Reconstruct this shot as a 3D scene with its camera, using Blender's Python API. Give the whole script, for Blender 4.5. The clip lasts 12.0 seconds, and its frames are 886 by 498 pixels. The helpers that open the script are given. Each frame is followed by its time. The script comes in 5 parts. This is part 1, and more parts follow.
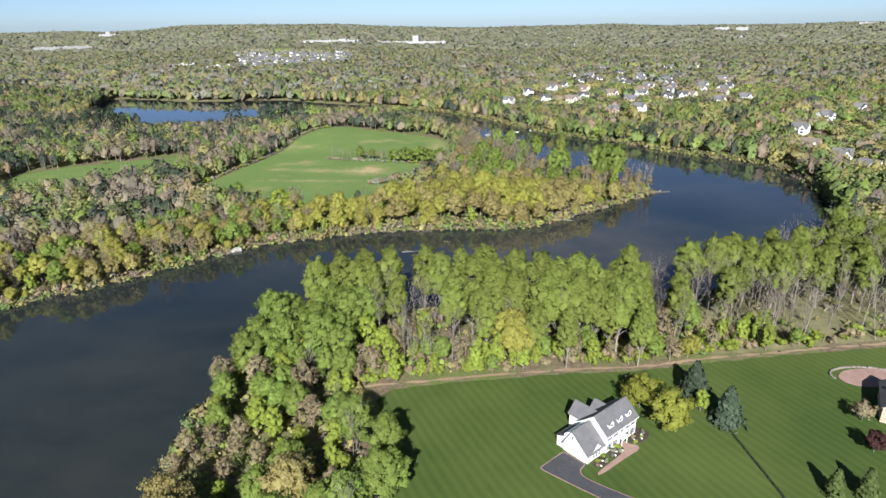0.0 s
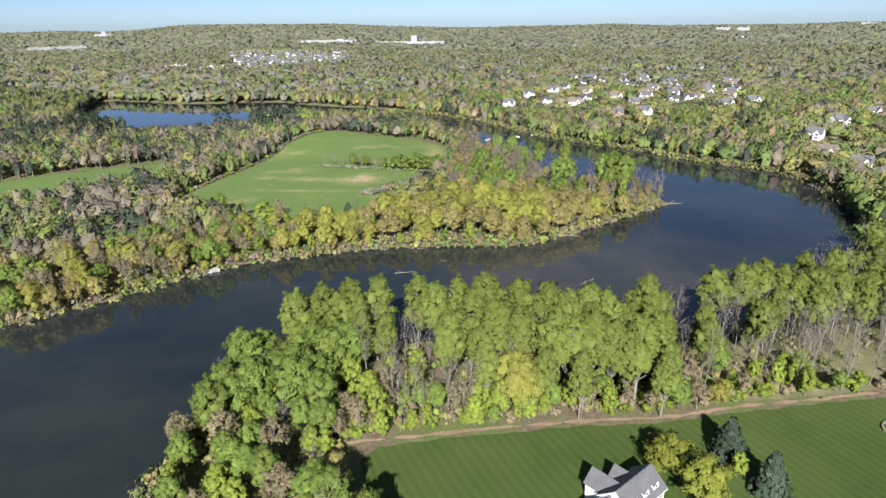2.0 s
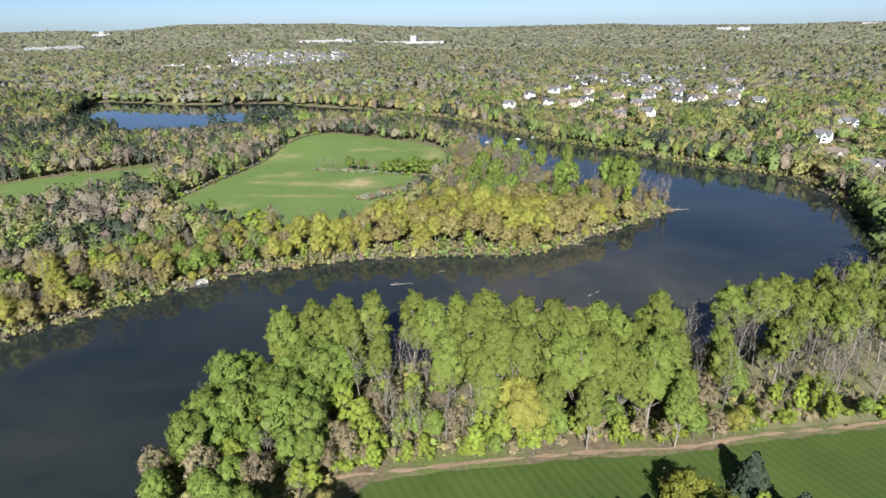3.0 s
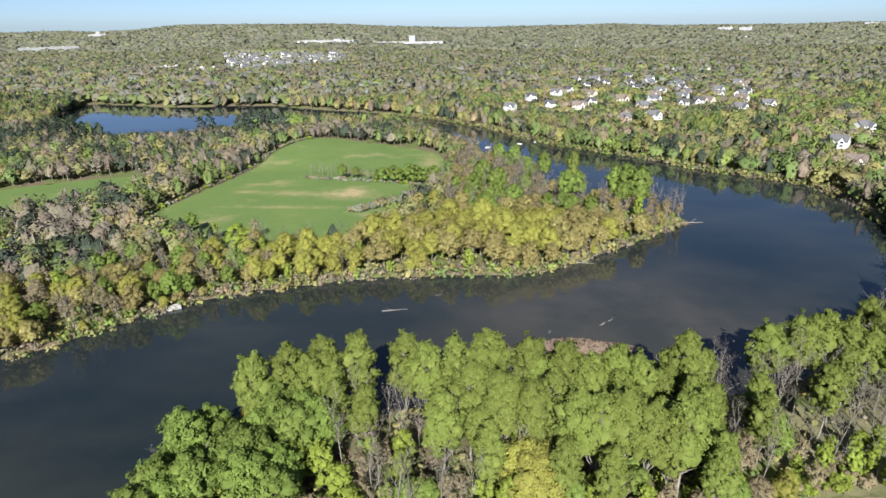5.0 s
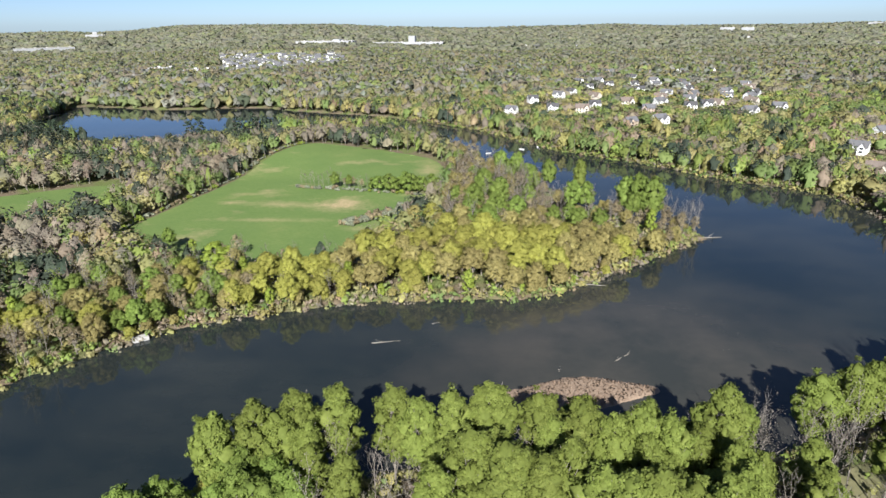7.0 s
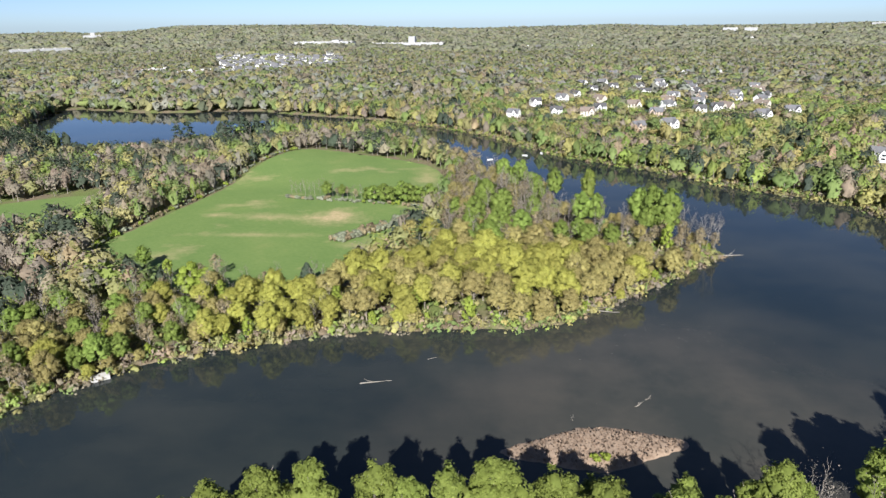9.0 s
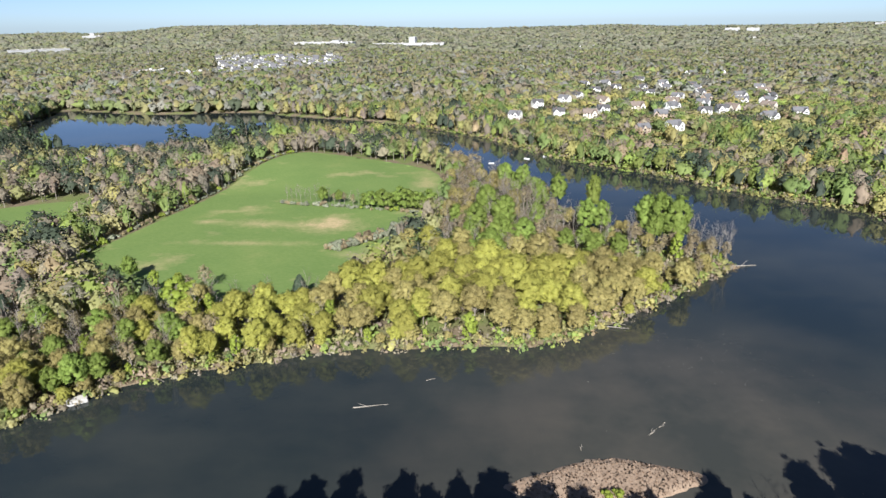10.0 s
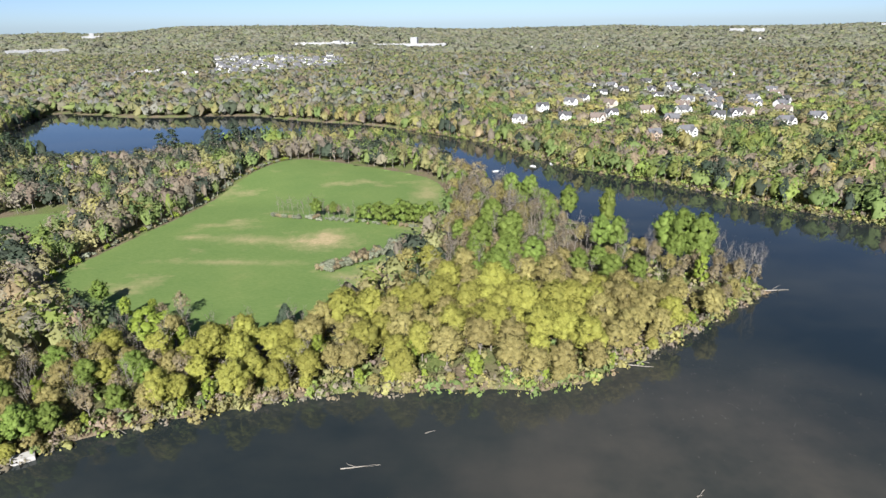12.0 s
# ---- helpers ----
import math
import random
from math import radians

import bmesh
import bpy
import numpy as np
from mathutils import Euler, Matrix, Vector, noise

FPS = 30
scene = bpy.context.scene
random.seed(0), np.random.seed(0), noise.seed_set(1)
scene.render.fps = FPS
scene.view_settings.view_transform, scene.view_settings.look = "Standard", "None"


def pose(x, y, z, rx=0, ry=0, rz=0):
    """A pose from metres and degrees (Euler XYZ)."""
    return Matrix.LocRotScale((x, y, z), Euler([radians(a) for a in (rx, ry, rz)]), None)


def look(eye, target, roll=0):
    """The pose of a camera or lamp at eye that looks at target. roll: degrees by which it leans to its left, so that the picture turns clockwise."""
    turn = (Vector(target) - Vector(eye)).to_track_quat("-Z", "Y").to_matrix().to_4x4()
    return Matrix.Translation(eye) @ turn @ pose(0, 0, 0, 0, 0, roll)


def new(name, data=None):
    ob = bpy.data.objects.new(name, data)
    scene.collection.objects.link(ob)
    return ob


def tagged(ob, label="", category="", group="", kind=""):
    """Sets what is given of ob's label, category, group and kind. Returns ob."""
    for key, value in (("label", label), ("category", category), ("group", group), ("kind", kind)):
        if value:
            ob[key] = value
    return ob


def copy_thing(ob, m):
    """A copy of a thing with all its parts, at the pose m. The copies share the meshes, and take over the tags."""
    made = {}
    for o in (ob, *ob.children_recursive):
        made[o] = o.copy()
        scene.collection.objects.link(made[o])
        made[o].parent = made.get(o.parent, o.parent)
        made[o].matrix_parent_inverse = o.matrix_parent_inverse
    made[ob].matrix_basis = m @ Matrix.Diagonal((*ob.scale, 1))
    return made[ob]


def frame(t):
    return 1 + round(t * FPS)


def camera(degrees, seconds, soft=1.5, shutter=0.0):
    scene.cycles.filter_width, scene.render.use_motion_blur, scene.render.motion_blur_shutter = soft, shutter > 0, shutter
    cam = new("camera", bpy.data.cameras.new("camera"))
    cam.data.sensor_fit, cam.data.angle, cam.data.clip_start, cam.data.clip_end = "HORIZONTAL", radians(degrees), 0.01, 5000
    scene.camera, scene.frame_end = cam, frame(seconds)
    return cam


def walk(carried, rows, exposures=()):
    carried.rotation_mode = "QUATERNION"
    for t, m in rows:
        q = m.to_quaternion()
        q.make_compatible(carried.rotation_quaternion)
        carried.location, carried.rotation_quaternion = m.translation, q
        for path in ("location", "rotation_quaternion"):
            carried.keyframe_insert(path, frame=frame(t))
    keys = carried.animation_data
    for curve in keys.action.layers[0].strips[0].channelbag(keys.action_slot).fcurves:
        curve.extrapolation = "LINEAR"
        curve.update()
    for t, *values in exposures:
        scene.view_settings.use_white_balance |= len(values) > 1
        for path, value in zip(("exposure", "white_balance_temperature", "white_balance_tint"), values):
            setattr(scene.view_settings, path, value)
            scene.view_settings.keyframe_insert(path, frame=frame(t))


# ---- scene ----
cam = camera(71.4, 12.0)
PATH = [
    (0.0, look((1.82, 1.95, 117.23), (-4.603, 95.540, 82.588), -0.75)),
    (1.5, look((1.50, 24.20, 117.35), (-4.818, 117.788, 82.705), -0.73)),
    (3.0, look((1.03, 46.12, 117.34), (-5.199, 139.706, 82.665), -0.72)),
    (4.5, look((0.58, 67.79, 117.20), (-5.590, 161.380, 82.510), -0.73)),
    (6.0, look((0.22, 89.30, 116.96), (-5.935, 182.891, 82.285), -0.75)),
    (7.5, look((-0.09, 110.71, 116.68), (-6.283, 204.319, 82.046), -0.77)),
    (9.0, look((-0.49, 132.12, 116.44), (-6.784, 225.738, 81.857), -0.80)),
    (10.5, look((-1.23, 153.59, 116.32), (-7.692, 247.219, 81.792), -0.81)),
    (12.0, look((-2.69, 175.20, 116.42), (-9.362, 268.830, 81.932), -0.79)),
]
walk(cam, PATH, exposures=((0.0, 0.97, 5900, 11), (6.0, 1.0, 5900, 11), (9.0, 1.07, 5900, 12), (10.8, 1.11, 5900, 12), (12.0, 1.04, 5900, 12)))

# ---- world and sun ----
SUN_UP = 33.0
world = bpy.data.worlds.new("sky")
scene.world = world
world.use_nodes = True
wn = world.node_tree
sky = wn.nodes.new("ShaderNodeTexSky")
sky.sky_type, sky.sun_disc = "NISHITA", False
sky.sun_elevation, sky.sun_rotation = radians(SUN_UP), radians(180)
sky.altitude, sky.air_density, sky.dust_density, sky.ozone_density = 200, 0.5, 0.45, 1.8
wn.links.new(sky.outputs[0], wn.nodes["Background"].inputs[0])
wn.nodes["Background"].inputs[1].default_value = 0.055
sun_data = bpy.data.lights.new("sun", "SUN")
sun_data.energy, sun_data.angle, sun_data.color = 5.0, radians(0.53), (1.0, 0.95, 0.86)
sun = new("sun", sun_data)
sun.matrix_world = look((0, -100 * math.cos(radians(SUN_UP)), 100 * math.sin(radians(SUN_UP))), (0, 0, 0))


# ---- materials ----
def shader(name, rough=0.9, metal=0.0, spec=0.3):
    m = bpy.data.materials.new(name)
    m.use_nodes = True
    b = m.node_tree.nodes["Principled BSDF"]
    b.inputs["Roughness"].default_value = rough
    b.inputs["Metallic"].default_value = metal
    b.inputs["Specular IOR Level"].default_value = spec
    return m, m.node_tree, b


def ramp(nt, source, stops):
    r = nt.nodes.new("ShaderNodeValToRGB")
    while len(r.color_ramp.elements) < len(stops):
        r.color_ramp.elements.new(0.5)
    for e, (p, c) in zip(r.color_ramp.elements, stops):
        e.position, e.color = p, (*c, 1)
    nt.links.new(source, r.inputs[0])
    return r.outputs[0]


def noise_of(nt, scale, detail=4, rough=0.55, stretch=None, turn=0.0):
    geo = nt.nodes.new("ShaderNodeNewGeometry")
    n = nt.nodes.new("ShaderNodeTexNoise")
    n.inputs["Scale"].default_value, n.inputs["Detail"].default_value, n.inputs["Roughness"].default_value = scale, detail, rough
    if stretch:
        mp = nt.nodes.new("ShaderNodeMapping")
        mp.inputs["Scale"].default_value = stretch
        mp.inputs["Rotation"].default_value = (0, 0, radians(turn))
        nt.links.new(geo.outputs["Position"], mp.inputs[0])
        nt.links.new(mp.outputs[0], n.inputs["Vector"])
    else:
        nt.links.new(geo.outputs["Position"], n.inputs["Vector"])
    return n.outputs["Fac"]


def blend(nt, fac, a, b, how="MIX"):
    m = nt.nodes.new("ShaderNodeMix")
    m.data_type, m.blend_type = "RGBA", how
    for sock, v in ((m.inputs[0], fac), (m.inputs[6], a), (m.inputs[7], b)):
        if isinstance(v, bpy.types.NodeSocket):
            nt.links.new(v, sock)
        else:
            sock.default_value = v if isinstance(v, float) else (*v, 1)
    return m.outputs[2]


def bump(nt, b, height, strength, distance):
    bp = nt.nodes.new("ShaderNodeBump")
    bp.inputs["Strength"].default_value, bp.inputs["Distance"].default_value = strength, distance
    nt.links.new(height, bp.inputs["Height"])
    nt.links.new(bp.outputs[0], b.inputs["Normal"])


def plain(name, dark, light, scale, rough=0.85, metal=0.0, spec=0.3, relief=0.0):
    """A surface of two close tones with grain and slow stains."""
    m, nt, b = shader(name, rough, metal, spec)
    fine = noise_of(nt, scale)
    slow = noise_of(nt, scale * 0.13, 3)
    c = blend(nt, 0.5, ramp(nt, fine, [(0.3, dark), (0.7, light)]), ramp(nt, slow, [(0.3, dark), (0.7, light)]))
    nt.links.new(c, b.inputs["Base Color"])
    if relief:
        bump(nt, b, fine, 0.6, relief)
    return m


def soft_shading(nt, front, *shaders):
    """Leaf sprays are lit as the rounded masses that they belong to."""
    at = nt.nodes.new("ShaderNodeAttribute")
    at.attribute_name = "crown_normal"
    vt = nt.nodes.new("ShaderNodeVectorTransform")
    vt.vector_type, vt.convert_from, vt.convert_to = "NORMAL", "OBJECT", "WORLD"
    nt.links.new(at.outputs["Vector"], vt.inputs[0])
    for sh in shaders:
        nt.links.new(vt.outputs[0], sh.inputs["Normal"])
    nt.links.new(front, nt.nodes["Material Output"].inputs[0])


def leaves(name, tones, vary=0.35, through_light=0.38):
    """Foliage: every clump has its own tone, every tree its own cast; thin enough to let some light through."""
    m, nt, b = shader(name, 0.75, 0, 0.15)
    geo = nt.nodes.new("ShaderNodeNewGeometry")
    info = nt.nodes.new("ShaderNodeObjectInfo")
    mean = [sum(t[k] for t in tones) / len(tones) for k in range(3)]
    c = ramp(nt, geo.outputs["Random Per Island"], [(i / (len(tones) - 1), [0.6 * t[k] + 0.4 * mean[k] for k in range(3)]) for i, t in enumerate(tones)])
    hs = nt.nodes.new("ShaderNodeHueSaturation")
    for sock, lo, hi in (("Hue", 0.5 - 0.035 * vary, 0.5 + 0.03 * vary), ("Value", 1 - vary, 1 + 1.1 * vary)):
        r = nt.nodes.new("ShaderNodeMapRange")
        r.inputs[3].default_value, r.inputs[4].default_value = lo, hi
        nt.links.new(info.outputs["Random"], r.inputs[0])
        nt.links.new(r.outputs[0], hs.inputs[sock])
    mottle = ramp(nt, noise_of(nt, 0.8, 4, 0.7), [(0.3, (0.8, 0.8, 0.8)), (0.7, (1.2, 1.2, 1.2))])
    nt.links.new(blend(nt, 1.0, c, mottle, "MULTIPLY"), hs.inputs["Color"])
    nt.links.new(hs.outputs[0], b.inputs["Base Color"])
    tr = nt.nodes.new("ShaderNodeBsdfTranslucent")
    nt.links.new(hs.outputs[0], tr.inputs[0])
    mx = nt.nodes.new("ShaderNodeMixShader")
    mx.inputs[0].default_value = through_light
    nt.links.new(b.outputs[0], mx.inputs[1])
    nt.links.new(tr.outputs[0], mx.inputs[2])
    soft_shading(nt, mx.outputs[0], b)
    return m


def woods(name):
    """Foliage of massed trees: the tone of each tree is kept in the mesh."""
    m, nt, b = shader(name, 0.8, 0, 0.1)
    at = nt.nodes.new("ShaderNodeAttribute")
    at.attribute_name = "leaf_tone"
    geo = nt.nodes.new("ShaderNodeNewGeometry")
    v = nt.nodes.new("ShaderNodeMapRange")
    v.inputs[3].default_value, v.inputs[4].default_value = 0.92, 1.08
    nt.links.new(geo.outputs["Random Per Island"], v.inputs[0])
    hs = nt.nodes.new("ShaderNodeHueSaturation")
    nt.links.new(v.outputs[0], hs.inputs["Value"])
    mottle = ramp(nt, noise_of(nt, 0.5, 4, 0.7), [(0.3, (0.86, 0.86, 0.86)), (0.7, (1.14, 1.14, 1.14))])
    nt.links.new(blend(nt, 1.0, at.outputs["Color"], mottle, "MULTIPLY"), hs.inputs["Color"])
    nt.links.new(hs.outputs[0], b.inputs["Base Color"])
    tr = nt.nodes.new("ShaderNodeBsdfTranslucent")
    nt.links.new(hs.outputs[0], tr.inputs[0])
    mx = nt.nodes.new("ShaderNodeMixShader")
    mx.inputs[0].default_value = 0.38
    nt.links.new(b.outputs[0], mx.inputs[1])
    nt.links.new(tr.outputs[0], mx.inputs[2])
    soft_shading(nt, mx.outputs[0], b)
    return m


def floor_material():
    m, nt, b = shader("forest_floor", 0.95, 0, 0.1)
    litter = ramp(nt, noise_of(nt, 0.6, 6, 0.65), [(0.3, (0.1, 0.078, 0.05)), (0.55, (0.175, 0.138, 0.09)), (0.75, (0.24, 0.195, 0.13))])
    green = ramp(nt, noise_of(nt, 0.9, 5), [(0.3, (0.09, 0.115, 0.035)), (0.7, (0.16, 0.185, 0.06))])
    c = blend(nt, ramp(nt, noise_of(nt, 0.05, 4), [(0.42, (0, 0, 0)), (0.6, (1, 1, 1))]), litter, green)
    nt.links.new(c, b.inputs["Base Color"])
    bump(nt, b, noise_of(nt, 1.5, 6), 0.7, 0.3)
    return m


def lawn_material():
    m, nt, b = shader("mown_lawn", 0.9, 0, 0.15)
    geo = nt.nodes.new("ShaderNodeNewGeometry")
    mp = nt.nodes.new("ShaderNodeMapping")
    mp.inputs["Rotation"].default_value = (0, 0, radians(-28))
    nt.links.new(geo.outputs["Position"], mp.inputs[0])
    w = nt.nodes.new("ShaderNodeTexWave")
    w.inputs["Scale"].default_value, w.inputs["Distortion"].default_value, w.inputs["Detail"].default_value = 0.11, 2.5, 3
    w.inputs["Detail Scale"].default_value = 0.3
    nt.links.new(mp.outputs[0], w.inputs["Vector"])
    stripes = ramp(nt, w.outputs["Fac"], [(0.25, (0.039, 0.068, 0.014)), (0.75, (0.066, 0.1, 0.022))])
    patches = ramp(nt, noise_of(nt, 0.022, 6, 0.6), [(0.35, (0.034, 0.062, 0.013)), (0.65, (0.11, 0.135, 0.036))])
    blades = ramp(nt, noise_of(nt, 3.0, 4), [(0.3, (0.052, 0.083, 0.016)), (0.7, (0.084, 0.112, 0.025))])
    nt.links.new(blend(nt, 0.25, blend(nt, 0.5, stripes, patches), blades), b.inputs["Base Color"])
    bump(nt, b, noise_of(nt, 6.0, 3), 0.4, 0.08)
    return m


# dry places in the hay field: middle, half-widths, turn and how dry
FIELD_PATCHES = (((-94, 497), (26, 20), 10, 0.85), ((-50, 462), (10, 34), -25, 0.95), ((-135, 497), (34, 10), 0, 0.5), ((-168, 500), (12, 7), 0, 0.6),
                 ((-66, 445), (16, 7), 0, 0.5), ((-130, 462), (48, 5), 0, 0.4), ((-44, 600), (14, 40), 8, 0.45))


def field_material():
    m, nt, b = shader("hay_field", 0.92, 0, 0.12)
    green = ramp(nt, noise_of(nt, 0.03, 5, 0.6), [(0.3, (0.09, 0.16, 0.038)), (0.6, (0.122, 0.188, 0.047)), (0.8, (0.18, 0.212, 0.066))])
    grain = ramp(nt, noise_of(nt, 1.2, 5, 0.6, (0.4, 1.0, 1.0), 15), [(0.3, (0.11, 0.155, 0.045)), (0.7, (0.2, 0.235, 0.085))])
    tan = ramp(nt, noise_of(nt, 0.5, 5), [(0.3, (0.32, 0.27, 0.13)), (0.7, (0.5, 0.36, 0.21))])
    mask = ramp(nt, noise_of(nt, 0.02, 7, 0.66, (0.9, 1.3, 1.0), 12), [(0.56, (0, 0, 0)), (0.76, (0.7, 0.7, 0.7))])
    geo = nt.nodes.new("ShaderNodeNewGeometry")
    for (cx, cy), (rx, ry), turn, most in FIELD_PATCHES:
        mp = nt.nodes.new("ShaderNodeMapping")
        mp.vector_type = "TEXTURE"
        mp.inputs["Location"].default_value, mp.inputs["Scale"].default_value = (cx, cy, 2), (rx / 0.4, ry / 0.4, 100)
        mp.inputs["Rotation"].default_value = (0, 0, radians(turn))
        nt.links.new(geo.outputs["Position"], mp.inputs[0])
        away = nt.nodes.new("ShaderNodeVectorMath")
        away.operation = "LENGTH"
        nt.links.new(mp.outputs[0], away.inputs[0])
        rag = nt.nodes.new("ShaderNodeMath")
        rag.operation = "MULTIPLY_ADD"
        rag.inputs[1].default_value = 1.1
        nt.links.new(noise_of(nt, 0.07, 8, 0.75), rag.inputs[0])
        nt.links.new(away.outputs["Value"], rag.inputs[2])
        mask = blend(nt, 1.0, mask, ramp(nt, rag.outputs[0], [(0.6, (most, most, most)), (0.78, (most * 0.4,) * 3), (0.98, (0, 0, 0))]), "LIGHTEN")
    nt.links.new(blend(nt, mask, blend(nt, 0.4, green, grain), tan), b.inputs["Base Color"])
    bump(nt, b, noise_of(nt, 2.0, 4), 0.4, 0.15)
    return m


def water_material():
    m, nt, b = shader("river_water", 0.03, 0, 0.5)
    b.inputs["IOR"].default_value = 1.4
    deep = ramp(nt, noise_of(nt, 0.012, 5, 0.6, (1.0, 1.6, 1.0)), [(0.35, (0.01, 0.016, 0.018)), (0.65, (0.028, 0.032, 0.028))])
    mud = ramp(nt, noise_of(nt, 0.025, 5, 0.6), [(0.35, (0.037, 0.039, 0.033)), (0.65, (0.074, 0.066, 0.052))])
    geo = nt.nodes.new("ShaderNodeNewGeometry")
    off = nt.nodes.new("ShaderNodeVectorMath")
    off.operation = "DISTANCE"
    off.inputs[1].default_value = (60, 285, 0)
    nt.links.new(geo.outputs["Position"], off.inputs[0])
    shoal = nt.nodes.new("ShaderNodeMapRange")
    shoal.inputs[1].default_value, shoal.inputs[2].default_value = 25, 115
    shoal.inputs[3].default_value, shoal.inputs[4].default_value = 1.0, 0.05
    nt.links.new(off.outputs["Value"], shoal.inputs[0])
    nt.links.new(blend(nt, shoal.outputs[0], deep, mud), b.inputs["Base Color"])
    slick = ramp(nt, noise_of(nt, 0.01, 4, 0.6, (1.0, 2.2, 1.0), 20), [(0.35, (0.012, 0.012, 0.012)), (0.7, (0.05, 0.05, 0.05))])
    nt.links.new(slick, b.inputs["Roughness"])
    bump(nt, b, noise_of(nt, 0.9, 4, 0.6, (1.0, 1.8, 1.0)), 0.09, 0.05)
    return m


FLOOR, LAWN, FIELD, WATER = floor_material(), lawn_material(), field_material(), water_material()
MUD = plain("bank_earth", (0.2, 0.14, 0.085), (0.36, 0.26, 0.17), 0.8, 0.95, relief=0.15)
BARK = plain("grey_bark", (0.1, 0.085, 0.07), (0.26, 0.23, 0.19), 1.5, 0.95)
PALE_BARK = plain("pale_bark", (0.17, 0.15, 0.12), (0.34, 0.3, 0.25), 1.5, 0.95)
LEAF_TALL = leaves("poplar_leaves", [(0.128, 0.162, 0.034), (0.18, 0.218, 0.045), (0.24, 0.275, 0.066)], 0.13)
LEAF_FRESH = leaves("fresh_leaves", [(0.125, 0.175, 0.038), (0.178, 0.24, 0.05), (0.238, 0.3, 0.07)], 0.16)
LEAF_OAK = leaves("oak_spring_leaves", [(0.228, 0.232, 0.05), (0.312, 0.307, 0.066), (0.395, 0.374, 0.092)], 0.15)
LEAF_OLIVE = leaves("oak_bud_leaves", [(0.235, 0.208, 0.076), (0.315, 0.275, 0.102), (0.395, 0.34, 0.136)], 0.15)
LEAF_LIME = leaves("lime_leaves", [(0.175, 0.22, 0.034), (0.245, 0.3, 0.048), (0.315, 0.365, 0.07)], 0.15)
LEAF_GOLD = leaves("willow_leaves", [(0.17, 0.192, 0.03), (0.24, 0.258, 0.042), (0.3, 0.308, 0.06)], 0.12)
LEAF_TAN = leaves("budding_twigs", [(0.225, 0.185, 0.105), (0.31, 0.255, 0.15), (0.39, 0.325, 0.2)], 0.16)
LEAF_GREY = leaves("bare_twigs", [(0.15, 0.125, 0.1), (0.22, 0.19, 0.155), (0.3, 0.26, 0.22)], 0.15, 0.1)
LEAF_PINE = leaves("spruce_needles", [(0.022, 0.036, 0.02), (0.042, 0.06, 0.036), (0.075, 0.095, 0.06)], 0.25, 0.1)
LEAF_RED = leaves("plum_leaves", [(0.04, 0.02, 0.02), (0.08, 0.035, 0.035), (0.12, 0.06, 0.05)], 0.15)
LEAF_WHITE = leaves("blossom", [(0.17, 0.19, 0.115), (0.26, 0.275, 0.18), (0.4, 0.4, 0.31)], 0.2)
WOODS = woods("massed_foliage")
WHITE = plain("white_siding", (0.72, 0.71, 0.68), (0.82, 0.81, 0.79), 0.7, 0.6)
CREAM = plain("cream_siding", (0.55, 0.49, 0.39), (0.66, 0.6, 0.5), 0.7, 0.65)
TAN_WALL = plain("tan_siding", (0.4, 0.31, 0.23), (0.52, 0.42, 0.33), 0.7, 0.7)
SHINGLE = plain("grey_shingles", (0.1, 0.1, 0.105), (0.17, 0.165, 0.165), 3.0, 0.9)
SHINGLE_DARK = plain("dark_shingles", (0.055, 0.055, 0.06), (0.11, 0.105, 0.1), 3.0, 0.9)
SHINGLE_BROWN = plain("brown_shingles", (0.13, 0.1, 0.08), (0.22, 0.18, 0.15), 3.0, 0.9)
GLASS = plain("window_glass", (0.02, 0.025, 0.03), (0.035, 0.04, 0.05), 0.4, 0.08, 0, 0.6)
TAR = plain("driveway_asphalt", (0.045, 0.045, 0.05), (0.075, 0.075, 0.08), 2.0, 0.9)
CONCRETE = plain("concrete", (0.35, 0.33, 0.3), (0.5, 0.48, 0.44), 1.0, 0.9)
PAVER = plain("clay_pavers", (0.24, 0.15, 0.12), (0.36, 0.24, 0.2), 2.5, 0.9)
MULCH = plain("dark_mulch", (0.035, 0.025, 0.022), (0.09, 0.065, 0.055), 3.0, 0.98, relief=0.1)
DRIFT = plain("driftwood", (0.19, 0.165, 0.13), (0.36, 0.325, 0.275), 3.0, 0.9)
WALL_STONE = plain("weathered_stone", (0.16, 0.13, 0.11), (0.3, 0.26, 0.23), 1.2, 0.92, relief=0.1)
REED = plain("dead_reeds", (0.2, 0.14, 0.095), (0.36, 0.27, 0.19), 2.0, 0.95, relief=0.2)


# ---- plan ----
def rounded(points, times=2, closed=True):
    p = np.array(points, float)
    for _ in range(times):
        q = np.roll(p, -1, 0) if closed else p[1:]
        a = p if closed else p[:-1]
        r = np.empty((2 * len(a), 2))
        r[0::2], r[1::2] = 0.75 * a + 0.25 * q, 0.25 * a + 0.75 * q
        p = r if closed else np.vstack([p[:1], r, p[-1:]])
    return p


